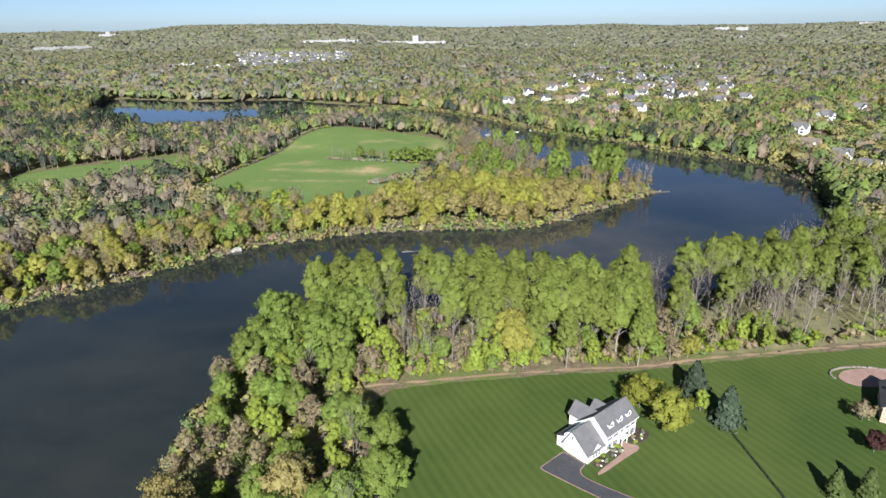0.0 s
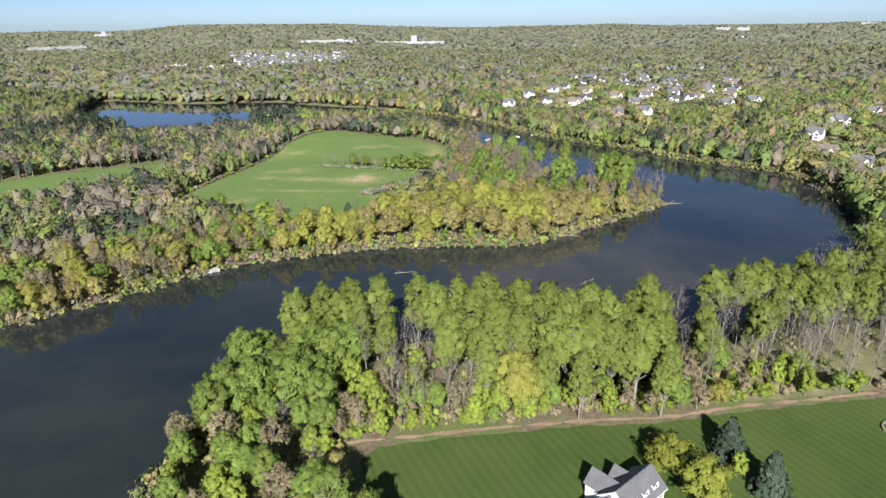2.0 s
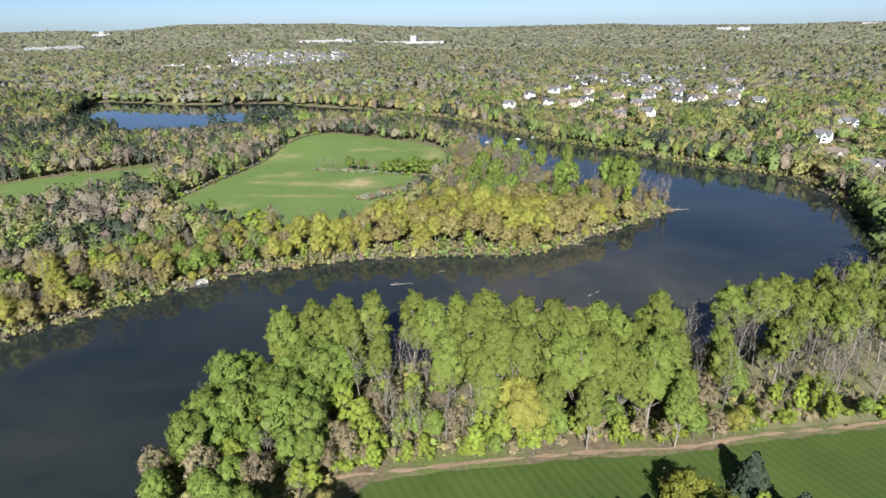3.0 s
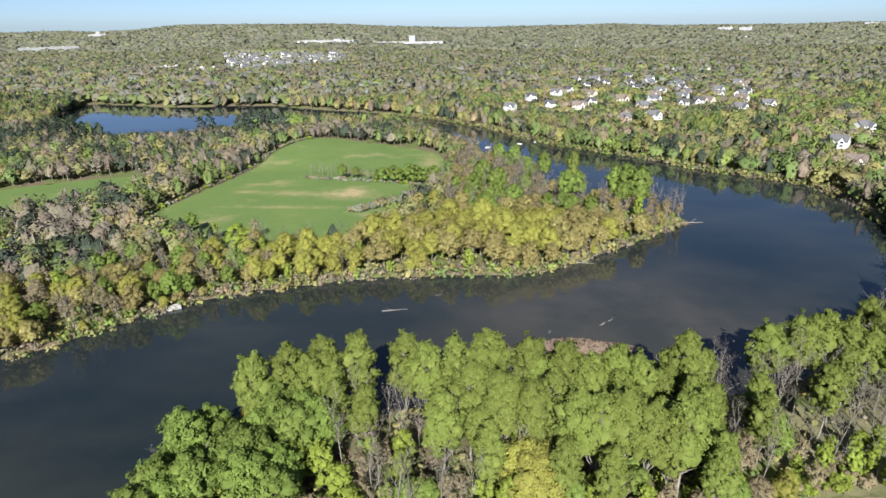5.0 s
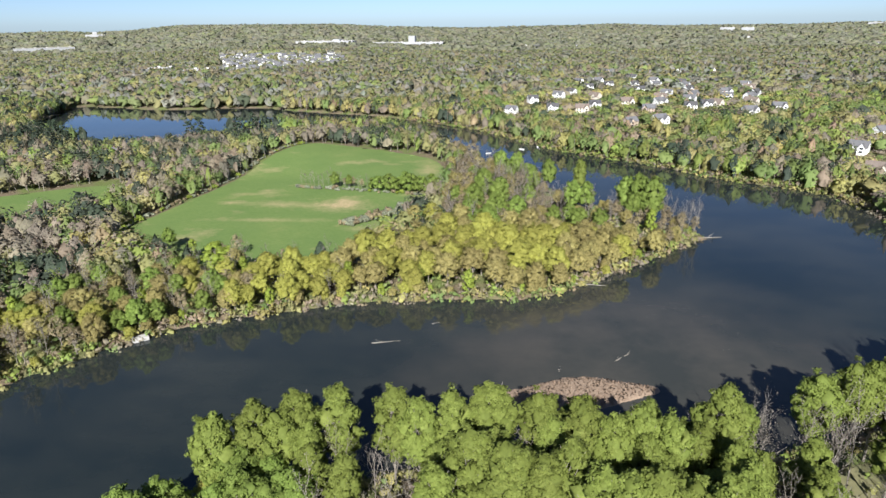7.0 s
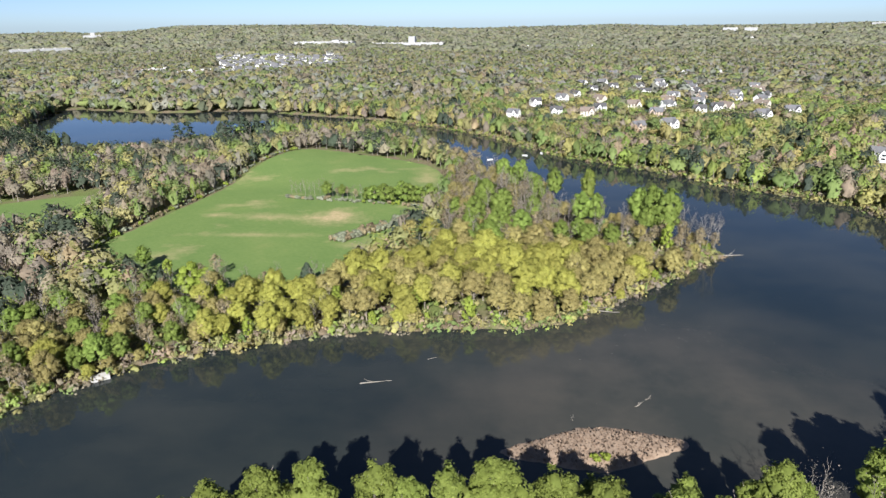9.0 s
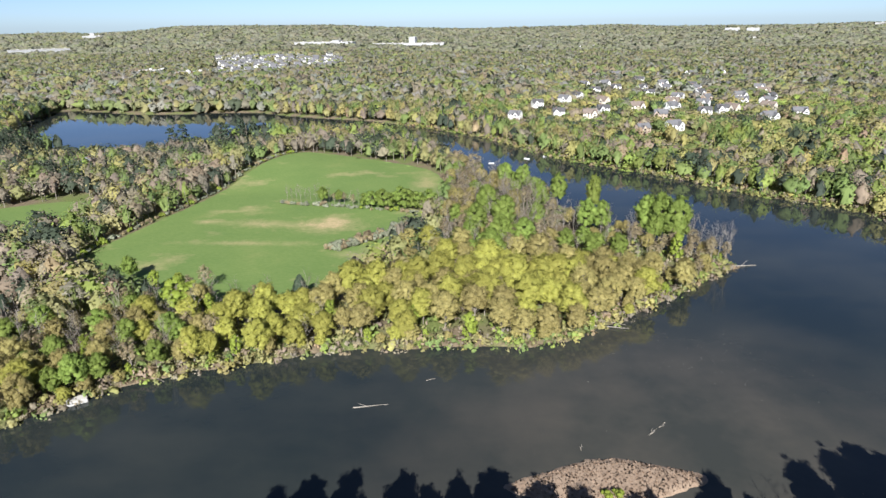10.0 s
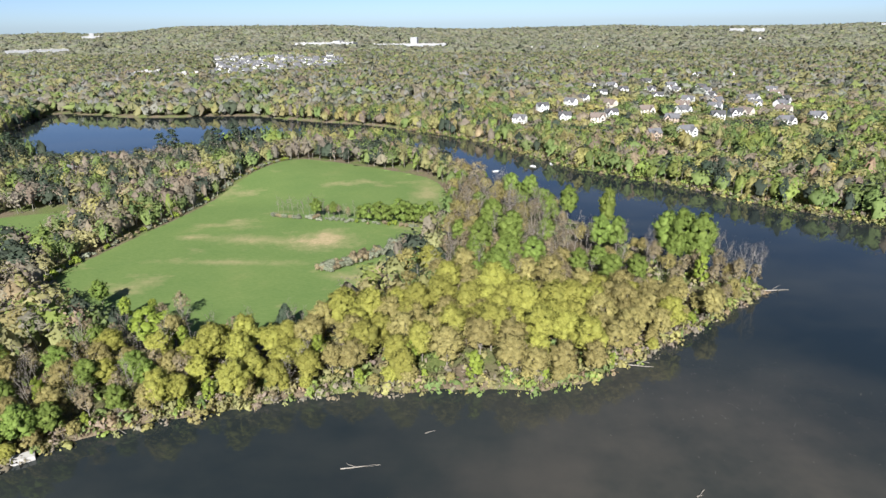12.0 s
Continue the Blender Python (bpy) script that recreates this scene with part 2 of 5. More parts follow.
def depth(poly, x, y):
    """Signed distance to a closed outline, positive inside."""
    x, y = np.asarray(x, float).ravel(), np.asarray(y, float).ravel()
    best, inside = np.full(x.shape, 1e18), np.zeros(x.shape, bool)
    for (ax, ay), (bx, by) in zip(poly, np.roll(poly, -1, 0)):
        dx, dy = bx - ax, by - ay
        k = np.clip(((x - ax) * dx + (y - ay) * dy) / max(dx * dx + dy * dy, 1e-9), 0, 1)
        best = np.minimum(best, (x - ax - k * dx) ** 2 + (y - ay - k * dy) ** 2)
        if ay != by:
            inside ^= ((ay > y) != (by > y)) & (x < ax + (y - ay) / (by - ay) * dx)
    return np.where(inside, 1, -1) * np.sqrt(best)


FAR_BANK = [(-430, -400), (-330, 100), (-260, 195), (-212, 237), (-171, 271), (-140, 307), (-119, 326), (-95, 335),
            (-62, 347), (-28, 353), (8, 353), (27, 357), (45, 370), (62, 382), (84, 403), (102, 421), (127, 440),
            (110, 452), (86, 480), (64, 510), (36, 560), (-4, 622), (-42, 712), (-92, 795), (-135, 812), (-200, 798),
            (-262, 772), (-302, 742), (-345, 706), (-420, 702), (-530, 790), (-650, 1062)]
NEAR_BANK = [(-565, 1020), (-467, 990), (-394, 1002), (-319, 1011), (-240, 960), (-169, 936), (-115, 908), (-52, 855),
             (-8, 817), (30, 758), (65, 698), (97, 667), (150, 625), (178, 584), (200, 567), (238, 543), (246, 500),
             (242, 450), (234, 400), (208, 356), (183, 320), (150, 287), (120, 267), (90, 252), (60, 244), (20, 242),
             (-32, 238), (-60, 226), (-80, 204), (-86, 178), (-88, 142), (-74, 105), (-66, 60), (-60, -400)]
RIVER = rounded(FAR_BANK + NEAR_BANK)
HAY = rounded([(-164, 696), (-118, 689), (-52, 656), (-32, 620), (-28, 568), (-33, 520), (-47, 495), (-49, 456),
               (-58, 434), (-66, 392), (-80, 380), (-110, 380), (-142, 384), (-176, 402), (-204, 430), (-213, 443),
               (-203, 499), (-191, 562), (-186, 632), (-175, 684)], 1)
HAY_WEST = rounded([(-374, 448), (-349, 494), (-300, 540), (-266, 547), (-250, 510), (-263, 480), (-290, 440), (-331, 395)], 1)
GARDEN = rounded([(-34, 176), (-10, 182), (31, 190), (60, 193), (83, 200), (104, 204), (152, 214), (240, 224), (330, 200),
                  (330, -60), (-20, -60), (-24, 90), (-22, 130), (-26, 155)], 1)


def wobble(x, y, size, seed=0.0):
    """A smooth field between -1 and 1, quick to work out on large grids."""
    k = 2 * math.pi / size
    return (np.sin(k * (x + 0.3 * y) + seed) + np.sin(k * (0.9 * y - 0.45 * x) * 1.27 + 2.1 * seed + 1.3)
            + np.sin(k * (0.6 * x + 0.8 * y) * 1.9 + 3.7 * seed + np.sin(k * y * 0.8 + seed))) / 3


def step(a, b, v):
    k = np.clip((v - a) / (b - a), 0, 1)
    return k * k * (3 - 2 * k)


def inland(x, y):
    return -depth(RIVER, x, y) + 1.6 * wobble(np.asarray(x), np.asarray(y), 23) + 0.7 * wobble(np.asarray(x), np.asarray(y), 8, 2)


def height(x, y, d=None):
    x, y = np.asarray(x, float), np.asarray(y, float)
    d = inland(x, y) if d is None else d
    r = np.hypot(x, y)
    z = np.where(d < 0, np.maximum(-2.5, 1.3 * d), 1.3 * (1 - np.exp(-np.maximum(d, 0) / 1.5)) + 0.8 * (1 - np.exp(-np.maximum(d, 0) / 30)))
    z = z + np.where(d > 0, 13 * step(30, 220, d) * np.maximum(step(250, 330, x), step(560, 700, y + 0.3 * np.maximum(x, 0))), 0)
    z = z + np.where(d > 0, 5 * step(40, 200, d) * step(260, 420, -x), 0)
    far = step(1200, 2400, r)
    z = z + far * 7 * wobble(x, y, 1700, 1) + 4 * far * wobble(x, y, 610, 4)
    bearing = x / np.maximum(y, 1)
    crest = 45 + 33 * step(-0.62, -0.42, bearing) - 32 * step(-0.36, -0.02, bearing) + 6 * step(0.45, 0.6, bearing)
    return z + crest * step(2700, 4600, r) + 5 * step(2900, 4200, r) * wobble(x, y, 900, 6)


def ground_z(x, y):
    return float(height(np.array([x]), np.array([y]))[0])


# ---- mesh helpers ----
def raw(name, verts, quads, material=None, smooth=False):
    """A mesh of quads (or triangles) out of two arrays."""
    verts, quads = np.asarray(verts, np.float32), np.asarray(quads, np.int32)
    me = bpy.data.meshes.new(name)
    n, k = quads.shape
    me.vertices.add(len(verts))
    me.vertices.foreach_set("co", verts.ravel())
    me.loops.add(n * k)
    me.loops.foreach_set("vertex_index", quads.ravel())
    me.polygons.add(n)
    me.polygons.foreach_set("loop_start", np.arange(0, n * k, k, dtype=np.int32))
    me.polygons.foreach_set("use_smooth", np.full(n, smooth))
    me.update(calc_edges=True)
    if material:
        me.materials.append(material)
    return me


def part(name, bm, material, parent, label=""):
    me = bpy.data.meshes.new(name)
    bm.to_mesh(me)
    bm.free()
    me.materials.append(material)
    ob = new(name, me)
    ob.parent = parent
    return tagged(ob, label)


def hung(name, me, parent, label=""):
    ob = new(name, me)
    ob.parent = parent
    return tagged(ob, label)


def thing(name, at, label, category, group="", turn=0.0):
    ob = new(name)
    ob.empty_display_size = 0.5
    ob.matrix_basis = pose(*at, 0, 0, turn)
    return tagged(ob, label, category, group)


def box(bm, x0, x1, y0, y1, z0, z1):
    v = [bm.verts.new(p) for p in ((x0, y0, z0), (x1, y0, z0), (x1, y1, z0), (x0, y1, z0), (x0, y0, z1), (x1, y0, z1), (x1, y1, z1), (x0, y1, z1))]
    for f in ((3, 2, 1, 0), (4, 5, 6, 7), (0, 1, 5, 4), (1, 2, 6, 5), (2, 3, 7, 6), (3, 0, 4, 7)):
        bm.faces.new([v[i] for i in f])


def boxed(*dims):
    bm = bmesh.new()
    box(bm, *dims)
    return bm


def prism(outline, axis, a, b):
    """A solid whose outline, in the plane square to an axis, runs from a to b along it."""
    bm = bmesh.new()
    put = (lambda p, k: (k, p[0], p[1])) if axis == "x" else (lambda p, k: (p[0], k, p[1])) if axis == "y" else (lambda p, k: (p[0], p[1], k))
    lo, hi = [bm.verts.new(put(p, a)) for p in outline], [bm.verts.new(put(p, b)) for p in outline]
    bm.faces.new(lo)
    bm.faces.new(hi[::-1])
    for i in range(len(outline)):
        j = (i + 1) % len(outline)
        bm.faces.new((lo[j], lo[i], hi[i], hi[j]))
    bmesh.ops.recalc_face_normals(bm, faces=bm.faces)
    return bm


def frames_of(n, rng):
    """Two directions square to each normal, turned at random."""
    h = np.where(np.abs(n[:, 2:]) < 0.9, np.array([[0, 0, 1.0]]), np.array([[1.0, 0, 0]]))
    u = np.cross(h, n)
    u /= np.linalg.norm(u, axis=1, keepdims=True)
    v = np.cross(n, u)
    a = rng.uniform(0, 2 * np.pi, (len(n), 1))
    return np.cos(a) * u + np.sin(a) * v, np.cos(a) * v - np.sin(a) * u


def sprays(centre, normal, size, rng):
    """Corners of many small leaf sprays, each a bent four-cornered blade of uneven outline."""
    n = normal / np.maximum(np.linalg.norm(normal, axis=1, keepdims=True), 1e-6)
    u, v = frames_of(n, rng)
    s = size[:, None]
    k = lambda: rng.uniform(0.6, 1.2, (len(n), 1)) * s
    return np.stack([centre + k() * u, centre + 0.75 * k() * v + 0.2 * s * n, centre - k() * u, centre - 0.75 * k() * v + 0.2 * s * n], 1).reshape(-1, 3)


def lumps(centre, axes, rings, sides, rng, rough=0.12):
    """Uneven rounded leaf masses: corners, directions and faces."""
    lat = np.linspace(-0.95, 1.48, rings + 1)[:, None]
    lon = np.arange(sides)[None] * 2 * np.pi / sides + np.arange(rings + 1)[:, None] * np.pi / sides
    grid = np.stack([np.cos(lat) * np.cos(lon), np.cos(lat) * np.sin(lon), np.sin(lat) + 0 * lon], -1).reshape(1, -1, 3)
    u = grid + rng.normal(0, rough, (len(centre), grid.shape[1], 3))
    i = np.arange((rings + 1) * sides).reshape(rings + 1, sides)
    cell = np.stack([i[:-1], np.roll(i[:-1], -1, 1), np.roll(i[1:], -1, 1), i[1:]], -1).reshape(-1, 4)
    quads = (cell[None] + np.arange(len(centre))[:, None, None] * grid.shape[1]).reshape(-1, 4)
    return (centre[:, None] + u * axes[:, None]).reshape(-1, 3), u.reshape(-1, 3), quads


def upward(n):
    """Leaves under a crown turn their faces up and outward, not to the ground."""
    n = n.copy()
    n[..., 2] = np.where(n[..., 2] < 0, 0.25 * n[..., 2], n[..., 2]) + 0.2
    return n


def foliage(name, material, rng, p, normal, size, soft=None, core=None, tone=None, core_tone=None):
    """One crown, or a whole wood: leaf sprays over rounded masses, lit as the masses that they belong to."""
    verts = sprays(p, normal, size, rng)
    way = np.repeat(normal if soft is None else soft, 4, 0)
    quads = np.arange(len(verts)).reshape(-1, 4)
    tones = np.zeros((0, 3)) if tone is None else np.repeat(tone, 4, 0)
    if core:
        quads = np.vstack([quads, core[2] + len(verts)])
        verts, way = np.vstack([verts, core[0]]), np.vstack([way, core[1]])
        if tone is not None:
            tones = np.vstack([tones, np.repeat(core_tone, len(core[0]) // len(core_tone), 0)])
    me = raw(name, verts, quads, material, True)
    at = me.attributes.new("crown_normal", "FLOAT_VECTOR", "POINT")
    at.data.foreach_set("vector", (way / np.maximum(np.linalg.norm(way, axis=1, keepdims=True), 1e-6)).astype(np.float32).ravel())
    if tone is not None:
        at = me.attributes.new("leaf_tone", "FLOAT_COLOR", "POINT")
        at.data.foreach_set("color", np.hstack([tones, np.ones((len(tones), 1))]).astype(np.float32).ravel())
    return me


def tubes(name, runs, material, sides=5):
    """Tapered limbs: each run is a list of (point, radius)."""
    verts, quads = [], []
    for run in runs:
        base = len(verts)
        for i, (p, r) in enumerate(run):
            p = Vector(p)
            d = (Vector(run[min(i + 1, len(run) - 1)][0]) - Vector(run[max(i - 1, 0)][0])).normalized()
            u = d.orthogonal().normalized()
            w = d.cross(u)
            verts += [p + r * (math.cos(2 * math.pi * k / sides) * u + math.sin(2 * math.pi * k / sides) * w) for k in range(sides)]
        for i in range(len(run) - 1):
            for k in range(sides):
                a, b = base + i * sides + k, base + i * sides + (k + 1) % sides
                quads.append((a, b, b + sides, a + sides))
    return raw(name, [tuple(v) for v in verts], quads, material, True)


# ---- trees ----
def limb(rng, start, way, length, r0, r1, bends=3, droop=0.0, sway=0.16):
    run, p, d = [(tuple(start), r0)], Vector(start), Vector(way).normalized()
    for i in range(bends):
        d = (d + Vector(rng.normal(0, sway, 3)) + Vector((0, 0, 0.1 - droop))).normalized()
        p = p + d * (length / bends)
        run.append((tuple(p), r0 + (r1 - r0) * (i + 1) / bends))
    return run


def broadleaf(seed, tall, spread, low, boughs, count, trunk_mat, leaf_mat, size, plume=0.85, heart=0.62, widest=0.5):
    """Meshes of one leafy tree: trunk with limbs, and a domed crown of boughs, each of many small clumps of leaf sprays."""
    rng = np.random.default_rng(seed)
    trunk = limb(rng, (0, 0, -0.5), (rng.normal(0, 0.04), rng.normal(0, 0.04), 1), tall * 0.86, tall * 0.009 + 0.1, 0.06, 6, 0, 0.04)
    runs, cs, rs = [trunk], [], []
    deep = tall * (1 - low) * 0.5
    for i in range(boughs):
        f = 1 - 1.62 * (i + 0.3) / boughs
        ring = math.sqrt(max(0.0, 1 - f * f)) * (1.0 if f > 0 else 1 - 0.35 * f * f)
        a = i * 2.399 + rng.uniform(-0.4, 0.4)
        r = spread * rng.uniform(0.27, 0.46)
        rad = spread * ring * rng.uniform(0.42, 0.82)
        c = np.array([math.cos(a) * rad, math.sin(a) * rad, tall * low + deep * widest * 2 + f * (2 * deep * (1 - widest) - r * plume) + rng.uniform(-0.05, 0.05) * tall * (1 - low)])
        cs.append(c)
        rs.append(r)
        at = Vector(trunk[min(5, max(1, int(max(0.15, c[2] / tall - 0.16) * 6.9)))][0])
        runs.append(limb(rng, at, Vector(c) - at, (Vector(c) - at).length * 1.15, tall * 0.0035 + 0.03, 0.03, 3))
    cs, rs = np.array(cs), np.array(rs)
    squash = np.array([1, 1, plume])
    k = boughs * 8
    home = np.arange(k) % boughs
    d = rng.normal(0, 1, (k, 3)) + np.array([0, 0, 0.25])
    d /= np.linalg.norm(d, axis=1, keepdims=True)
    d[:, 2] = np.where(d[:, 2] < -0.45, -d[:, 2] * 0.6, d[:, 2])
    clump = cs[home] + d * rs[home][:, None] * squash * rng.uniform(0.6, 1.15, (k, 1))
    cr = spread * rng.uniform(0.1, 0.19, k)
    pick = rng.choice(k, count, p=cr ** 2 / (cr ** 2).sum())
    e = rng.normal(0, 1, (count, 3))
    e /= np.linalg.norm(e, axis=1, keepdims=True)
    p = clump[pick] + e * cr[pick][:, None] * rng.uniform(0.35, 1.15, (count, 1)) * np.array([1, 1, 0.75])
    middle = np.array([0, 0, tall * (low + (1 - low) * 0.42)])
    mass = (p - middle) / np.linalg.norm(p - middle, axis=1, keepdims=True)
    soft = upward(0.34 * e + 0.36 * d[pick] + 0.42 * mass + rng.normal(0, 0.2, (count, 3)))
    n = soft + rng.normal(0, 0.22, (count, 3))
    core = None
    if heart:
        cv, cn, cq = lumps(cs, rs[:, None] * heart * squash, 3, 6, rng, 0.2)
        cm = (cv - middle) / np.linalg.norm(cv - middle, axis=1, keepdims=True)
        core = (cv, upward(0.7 * cn + 0.6 * cm), cq)
    return tubes("trunk", runs, trunk_mat), foliage("crown", leaf_mat, rng, p, n, size * rng.uniform(0.6, 1.3, count), soft, core)


def bare_tree(seed, tall, spread, trunk_mat, twig_mat, count=420):
    """Meshes of a tree not yet in leaf: forked limbs and a thin haze of twigs."""
    rng = np.random.default_rng(seed)
    trunk = limb(rng, (0, 0, -0.5), (rng.normal(0, 0.07), rng.normal(0, 0.07), 1), tall * 0.85, tall * 0.008 + 0.05, 0.06, 6, 0, 0.05)
    runs, tips = [trunk], []
    for i in range(9):
        at = Vector(trunk[2 + i % 5][0])
        a = i * 2.4 + rng.uniform(-0.4, 0.4)
        way = Vector((math.cos(a), math.sin(a), rng.uniform(1.6, 3.0)))
        run = limb(rng, at, way, spread * rng.uniform(1.0, 1.7), 0.075, 0.03, 4, 0, 0.1)
        runs.append(run)
        for j in range(6):
            sub = limb(rng, run[2 + j % 3][0], Vector(run[-1][0]) - Vector(run[0][0]) + Vector(rng.normal(0, 2.2, 3)), spread * rng.uniform(0.5, 0.9), 0.04, 0.02, 3)
            runs.append(sub)
            tips += [sub[-1][0], sub[-2][0]]
        tips.append(run[-1][0])
    tips = np.array(tips + [trunk[-1][0]])
    p = tips[rng.integers(0, len(tips), count)] + rng.normal(0, spread * 0.2, (count, 3))
    return tubes("trunk", runs, trunk_mat, 3), foliage("crown", twig_mat, rng, p, rng.normal(0, 1, (count, 3)), 0.17 * rng.uniform(0.5, 1.4, count))


def conifer(seed, tall, spread, count, leaf_mat, size=0.55):
    """Meshes of a spruce: tiers of drooping boughs about a straight stem."""
    rng = np.random.default_rng(seed)
    f = rng.uniform(0, 1, count) ** 0.75
    f = (np.floor(f * 13) + rng.uniform(0, 0.55, count)) / 13
    a = rng.uniform(0, 2 * np.pi, count)
    edge = spread * (1 - f) ** 0.85 * (0.85 + 0.2 * np.sin(a * 5 + f * 40)) + 0.15
    r = edge * rng.uniform(0.45, 1.05, count)
    p = np.stack([np.cos(a) * r, np.sin(a) * r, tall * (0.05 + 0.95 * f) - 0.16 * r], 1)
    n = np.stack([np.cos(a), np.sin(a), np.full(count, 0.8)], 1) + rng.normal(0, 0.35, (count, 3))
    return tubes("trunk", [[((0, 0, -0.4), 0.03 * tall), ((0, 0, tall * 0.5), 0.015 * tall), ((0, 0, tall), 0.02)]], BARK), foliage("crown", leaf_mat, rng, p, n, size * rng.uniform(0.6, 1.3, count))


def shrub(seed, tall, spread, count, leaf_mat, size=0.35):
    rng = np.random.default_rng(seed)
    runs = [limb(rng, (0, 0, -0.2), (rng.normal(0, 0.6), rng.normal(0, 0.6), 1), tall * 0.8, 0.06, 0.02, 3) for _ in range(6)]
    cs = np.array([(*(rng.normal(0, 0.42, 2) * spread), tall * rng.uniform(0.3, 0.68)) for _ in range(7)])
    pick = rng.integers(0, 7, count)
    d = rng.normal(0, 1, (count, 3))
    d /= np.linalg.norm(d, axis=1, keepdims=True)
    p = cs[pick] + d * rng.uniform(0.6, 1.1, (count, 1)) * np.array([spread * 0.5, spread * 0.5, tall * 0.34])
    p[:, 2] = np.maximum(p[:, 2], 0.1)
    return tubes("stem", runs, BARK, 4), foliage("foliage", leaf_mat, rng, p, upward(d) + rng.normal(0, 0.25, (count, 3)) + np.array([0, 0, 0.2]), size * rng.uniform(0.6, 1.3, count), upward(d + rng.normal(0, 0.18, d.shape)) + np.array([0, 0, 0.2]), lumps(cs, np.array([[spread * 0.38, spread * 0.38, tall * 0.26]] * 7), 3, 5, rng, 0.2))


# ---- ground, water, fields ----
def spaced(lo, hi, core_lo, core_hi, pitch, growth=1.09):
    mid = list(np.arange(core_lo, core_hi + 0.1, pitch))
    for end, sign in ((hi, 1), (lo, -1)):
        s, v = pitch, mid[-1] if sign > 0 else mid[0]
        while (v - end) * sign < 0:
            s *= growth
            v = v + sign * s
            mid.append(min(v, end) if sign > 0 else max(v, end))
            mid.sort()
    return np.array(sorted(set(mid)))


def lattice(xs, ys):
    gx, gy = np.meshgrid(xs, ys)
    i = np.arange(len(xs) * len(ys)).reshape(len(ys), len(xs))
    return gx.ravel(), gy.ravel(), np.stack([i[:-1, :-1], i[:-1, 1:], i[1:, 1:], i[1:, :-1]], -1).reshape(-1, 4)


gx, gy, gq = lattice(spaced(-4700, 4700, -300, 300, 4.0), spaced(-1500, 4850, 80, 900, 4.0))
ground = new("ground", raw("ground", np.stack([gx, gy, height(gx, gy)], 1), gq, FLOOR, True))
tagged(ground, "leaf-strewn woodland ground rising to far hills", "ground", kind="structure")

wx, wy, wq = lattice(np.linspace(-760, 300, 60), np.linspace(-420, 1120, 80))
water = new("water", raw("water", np.stack([wx, wy, 0 * wx], 1), wq, WATER, True))
tagged(water, "dark still river water with faint ripples", "river", kind="structure")


def sheet(name, outline, pitch, material, lift, label, category):
    """A patch that follows the ground inside an outline; its rim is drawn in to the outline."""
    lo, hi = outline.min(0), outline.max(0)
    x, y, q = lattice(np.arange(lo[0] - pitch, hi[0] + 2 * pitch, pitch), np.arange(lo[1] - pitch, hi[1] + 2 * pitch, pitch))
    d = depth(outline, x, y) + 0.7 * wobble(x, y, 14, 5)
    keep = (d[q] > 0).any(1)
    e = 0.1
    sx = (depth(outline, x + e, y) - depth(outline, x - e, y)) / (2 * e)
    sy = (depth(outline, x, y + e) - depth(outline, x, y - e)) / (2 * e)
    out = np.minimum(d, 0)
    x, y = x - out * sx, y - out * sy
    used, back = np.unique(q[keep], return_inverse=True)
    me = raw(name, np.stack([x, y, height(x, y) + lift], 1)[used], back.reshape(-1, 4), material, True)
    return tagged(new(name, me), label, category, kind="structure")


sheet("lawn", GARDEN, 3.0, LAWN, 0.12, "mown green lawn with faint mowing stripes", "lawn")
sheet("hay_field", HAY, 4.0, FIELD, 0.15, "green hay field with dry tan patches", "field")
sheet("west_field", HAY_WEST, 4.0, FIELD, 0.15, "green hay field behind a hedgerow", "field")
EDGE = [(-38, 178), (-10, 184), (31, 192), (60, 195), (83, 202), (104, 206), (152, 216), (240, 227)]
edge = rounded(EDGE, 2, False)
normal_y = np.array([0, 1.3])
track = np.vstack([edge, (edge + normal_y)[::-1]])
sheet("track", track, 1.0, MUD, 0.16, "worn brown earth strip beside the lawn", "track")


ROUGH = rounded([(80, 204), (104, 208.5), (152, 218.5), (170, 224), (168, 280), (140, 268), (112, 252), (84, 238)], 1)
DRY = plain("rough_grass", (0.1, 0.105, 0.045), (0.25, 0.225, 0.115), 0.35, 0.95, relief=0.1)
sheet("rough_grass", ROUGH, 2.5, DRY, 0.1, "rough olive-tan grass under bare trees", "grass")

# ---- planting ----
KINDS = {}


def kind(name, label, category, group, *variants):
    KINDS[name] = [label, category, group, list(variants), {}]


kind("poplar_tree", "tall green poplar with pale trunk and high crown", "tree", "tall trees by the river",
     *[broadleaf(10 + i, 31, 5.8, 0.22 + 0.05 * (i % 3), 38, 9600, PALE_BARK, LEAF_TALL, 0.35, 1.2, 0.7, 0.5) for i in range(5)])
kind("oak_tree", "spreading oak in yellow-green spring leaf", "tree", "oaks along the bank",
     *[broadleaf(30 + i, 20, 7.4, 0.18, 32, 7600, PALE_BARK, LEAF_OAK, 0.34, 0.95, 0.66, 0.46) for i in range(5)])
kind("olive_oak_tree", "oak in bud with olive-tan catkins and bare limbs", "tree", "oaks along the bank",
     *[broadleaf(40 + i, 20, 7.0, 0.2, 30, 5800, PALE_BARK, LEAF_OLIVE, 0.32, 1.0, 0.5, 0.46) for i in range(4)])
kind("maple_tree", "young maple in bright lime-green leaf", "tree", "bright maples",
     *[broadleaf(50 + i, 15, 4.0, 0.1, 20, 3000, BARK, LEAF_LIME, 0.32, 1.2, 0.66, 0.42) for i in range(4)])
kind("budding_tree", "brown budding tree with thin tan twigs", "tree", "budding trees",
     *[broadleaf(70 + i, 17, 4.6, 0.2, 18, 2100, PALE_BARK, LEAF_TAN, 0.27, 1.1, 0.0) for i in range(4)])
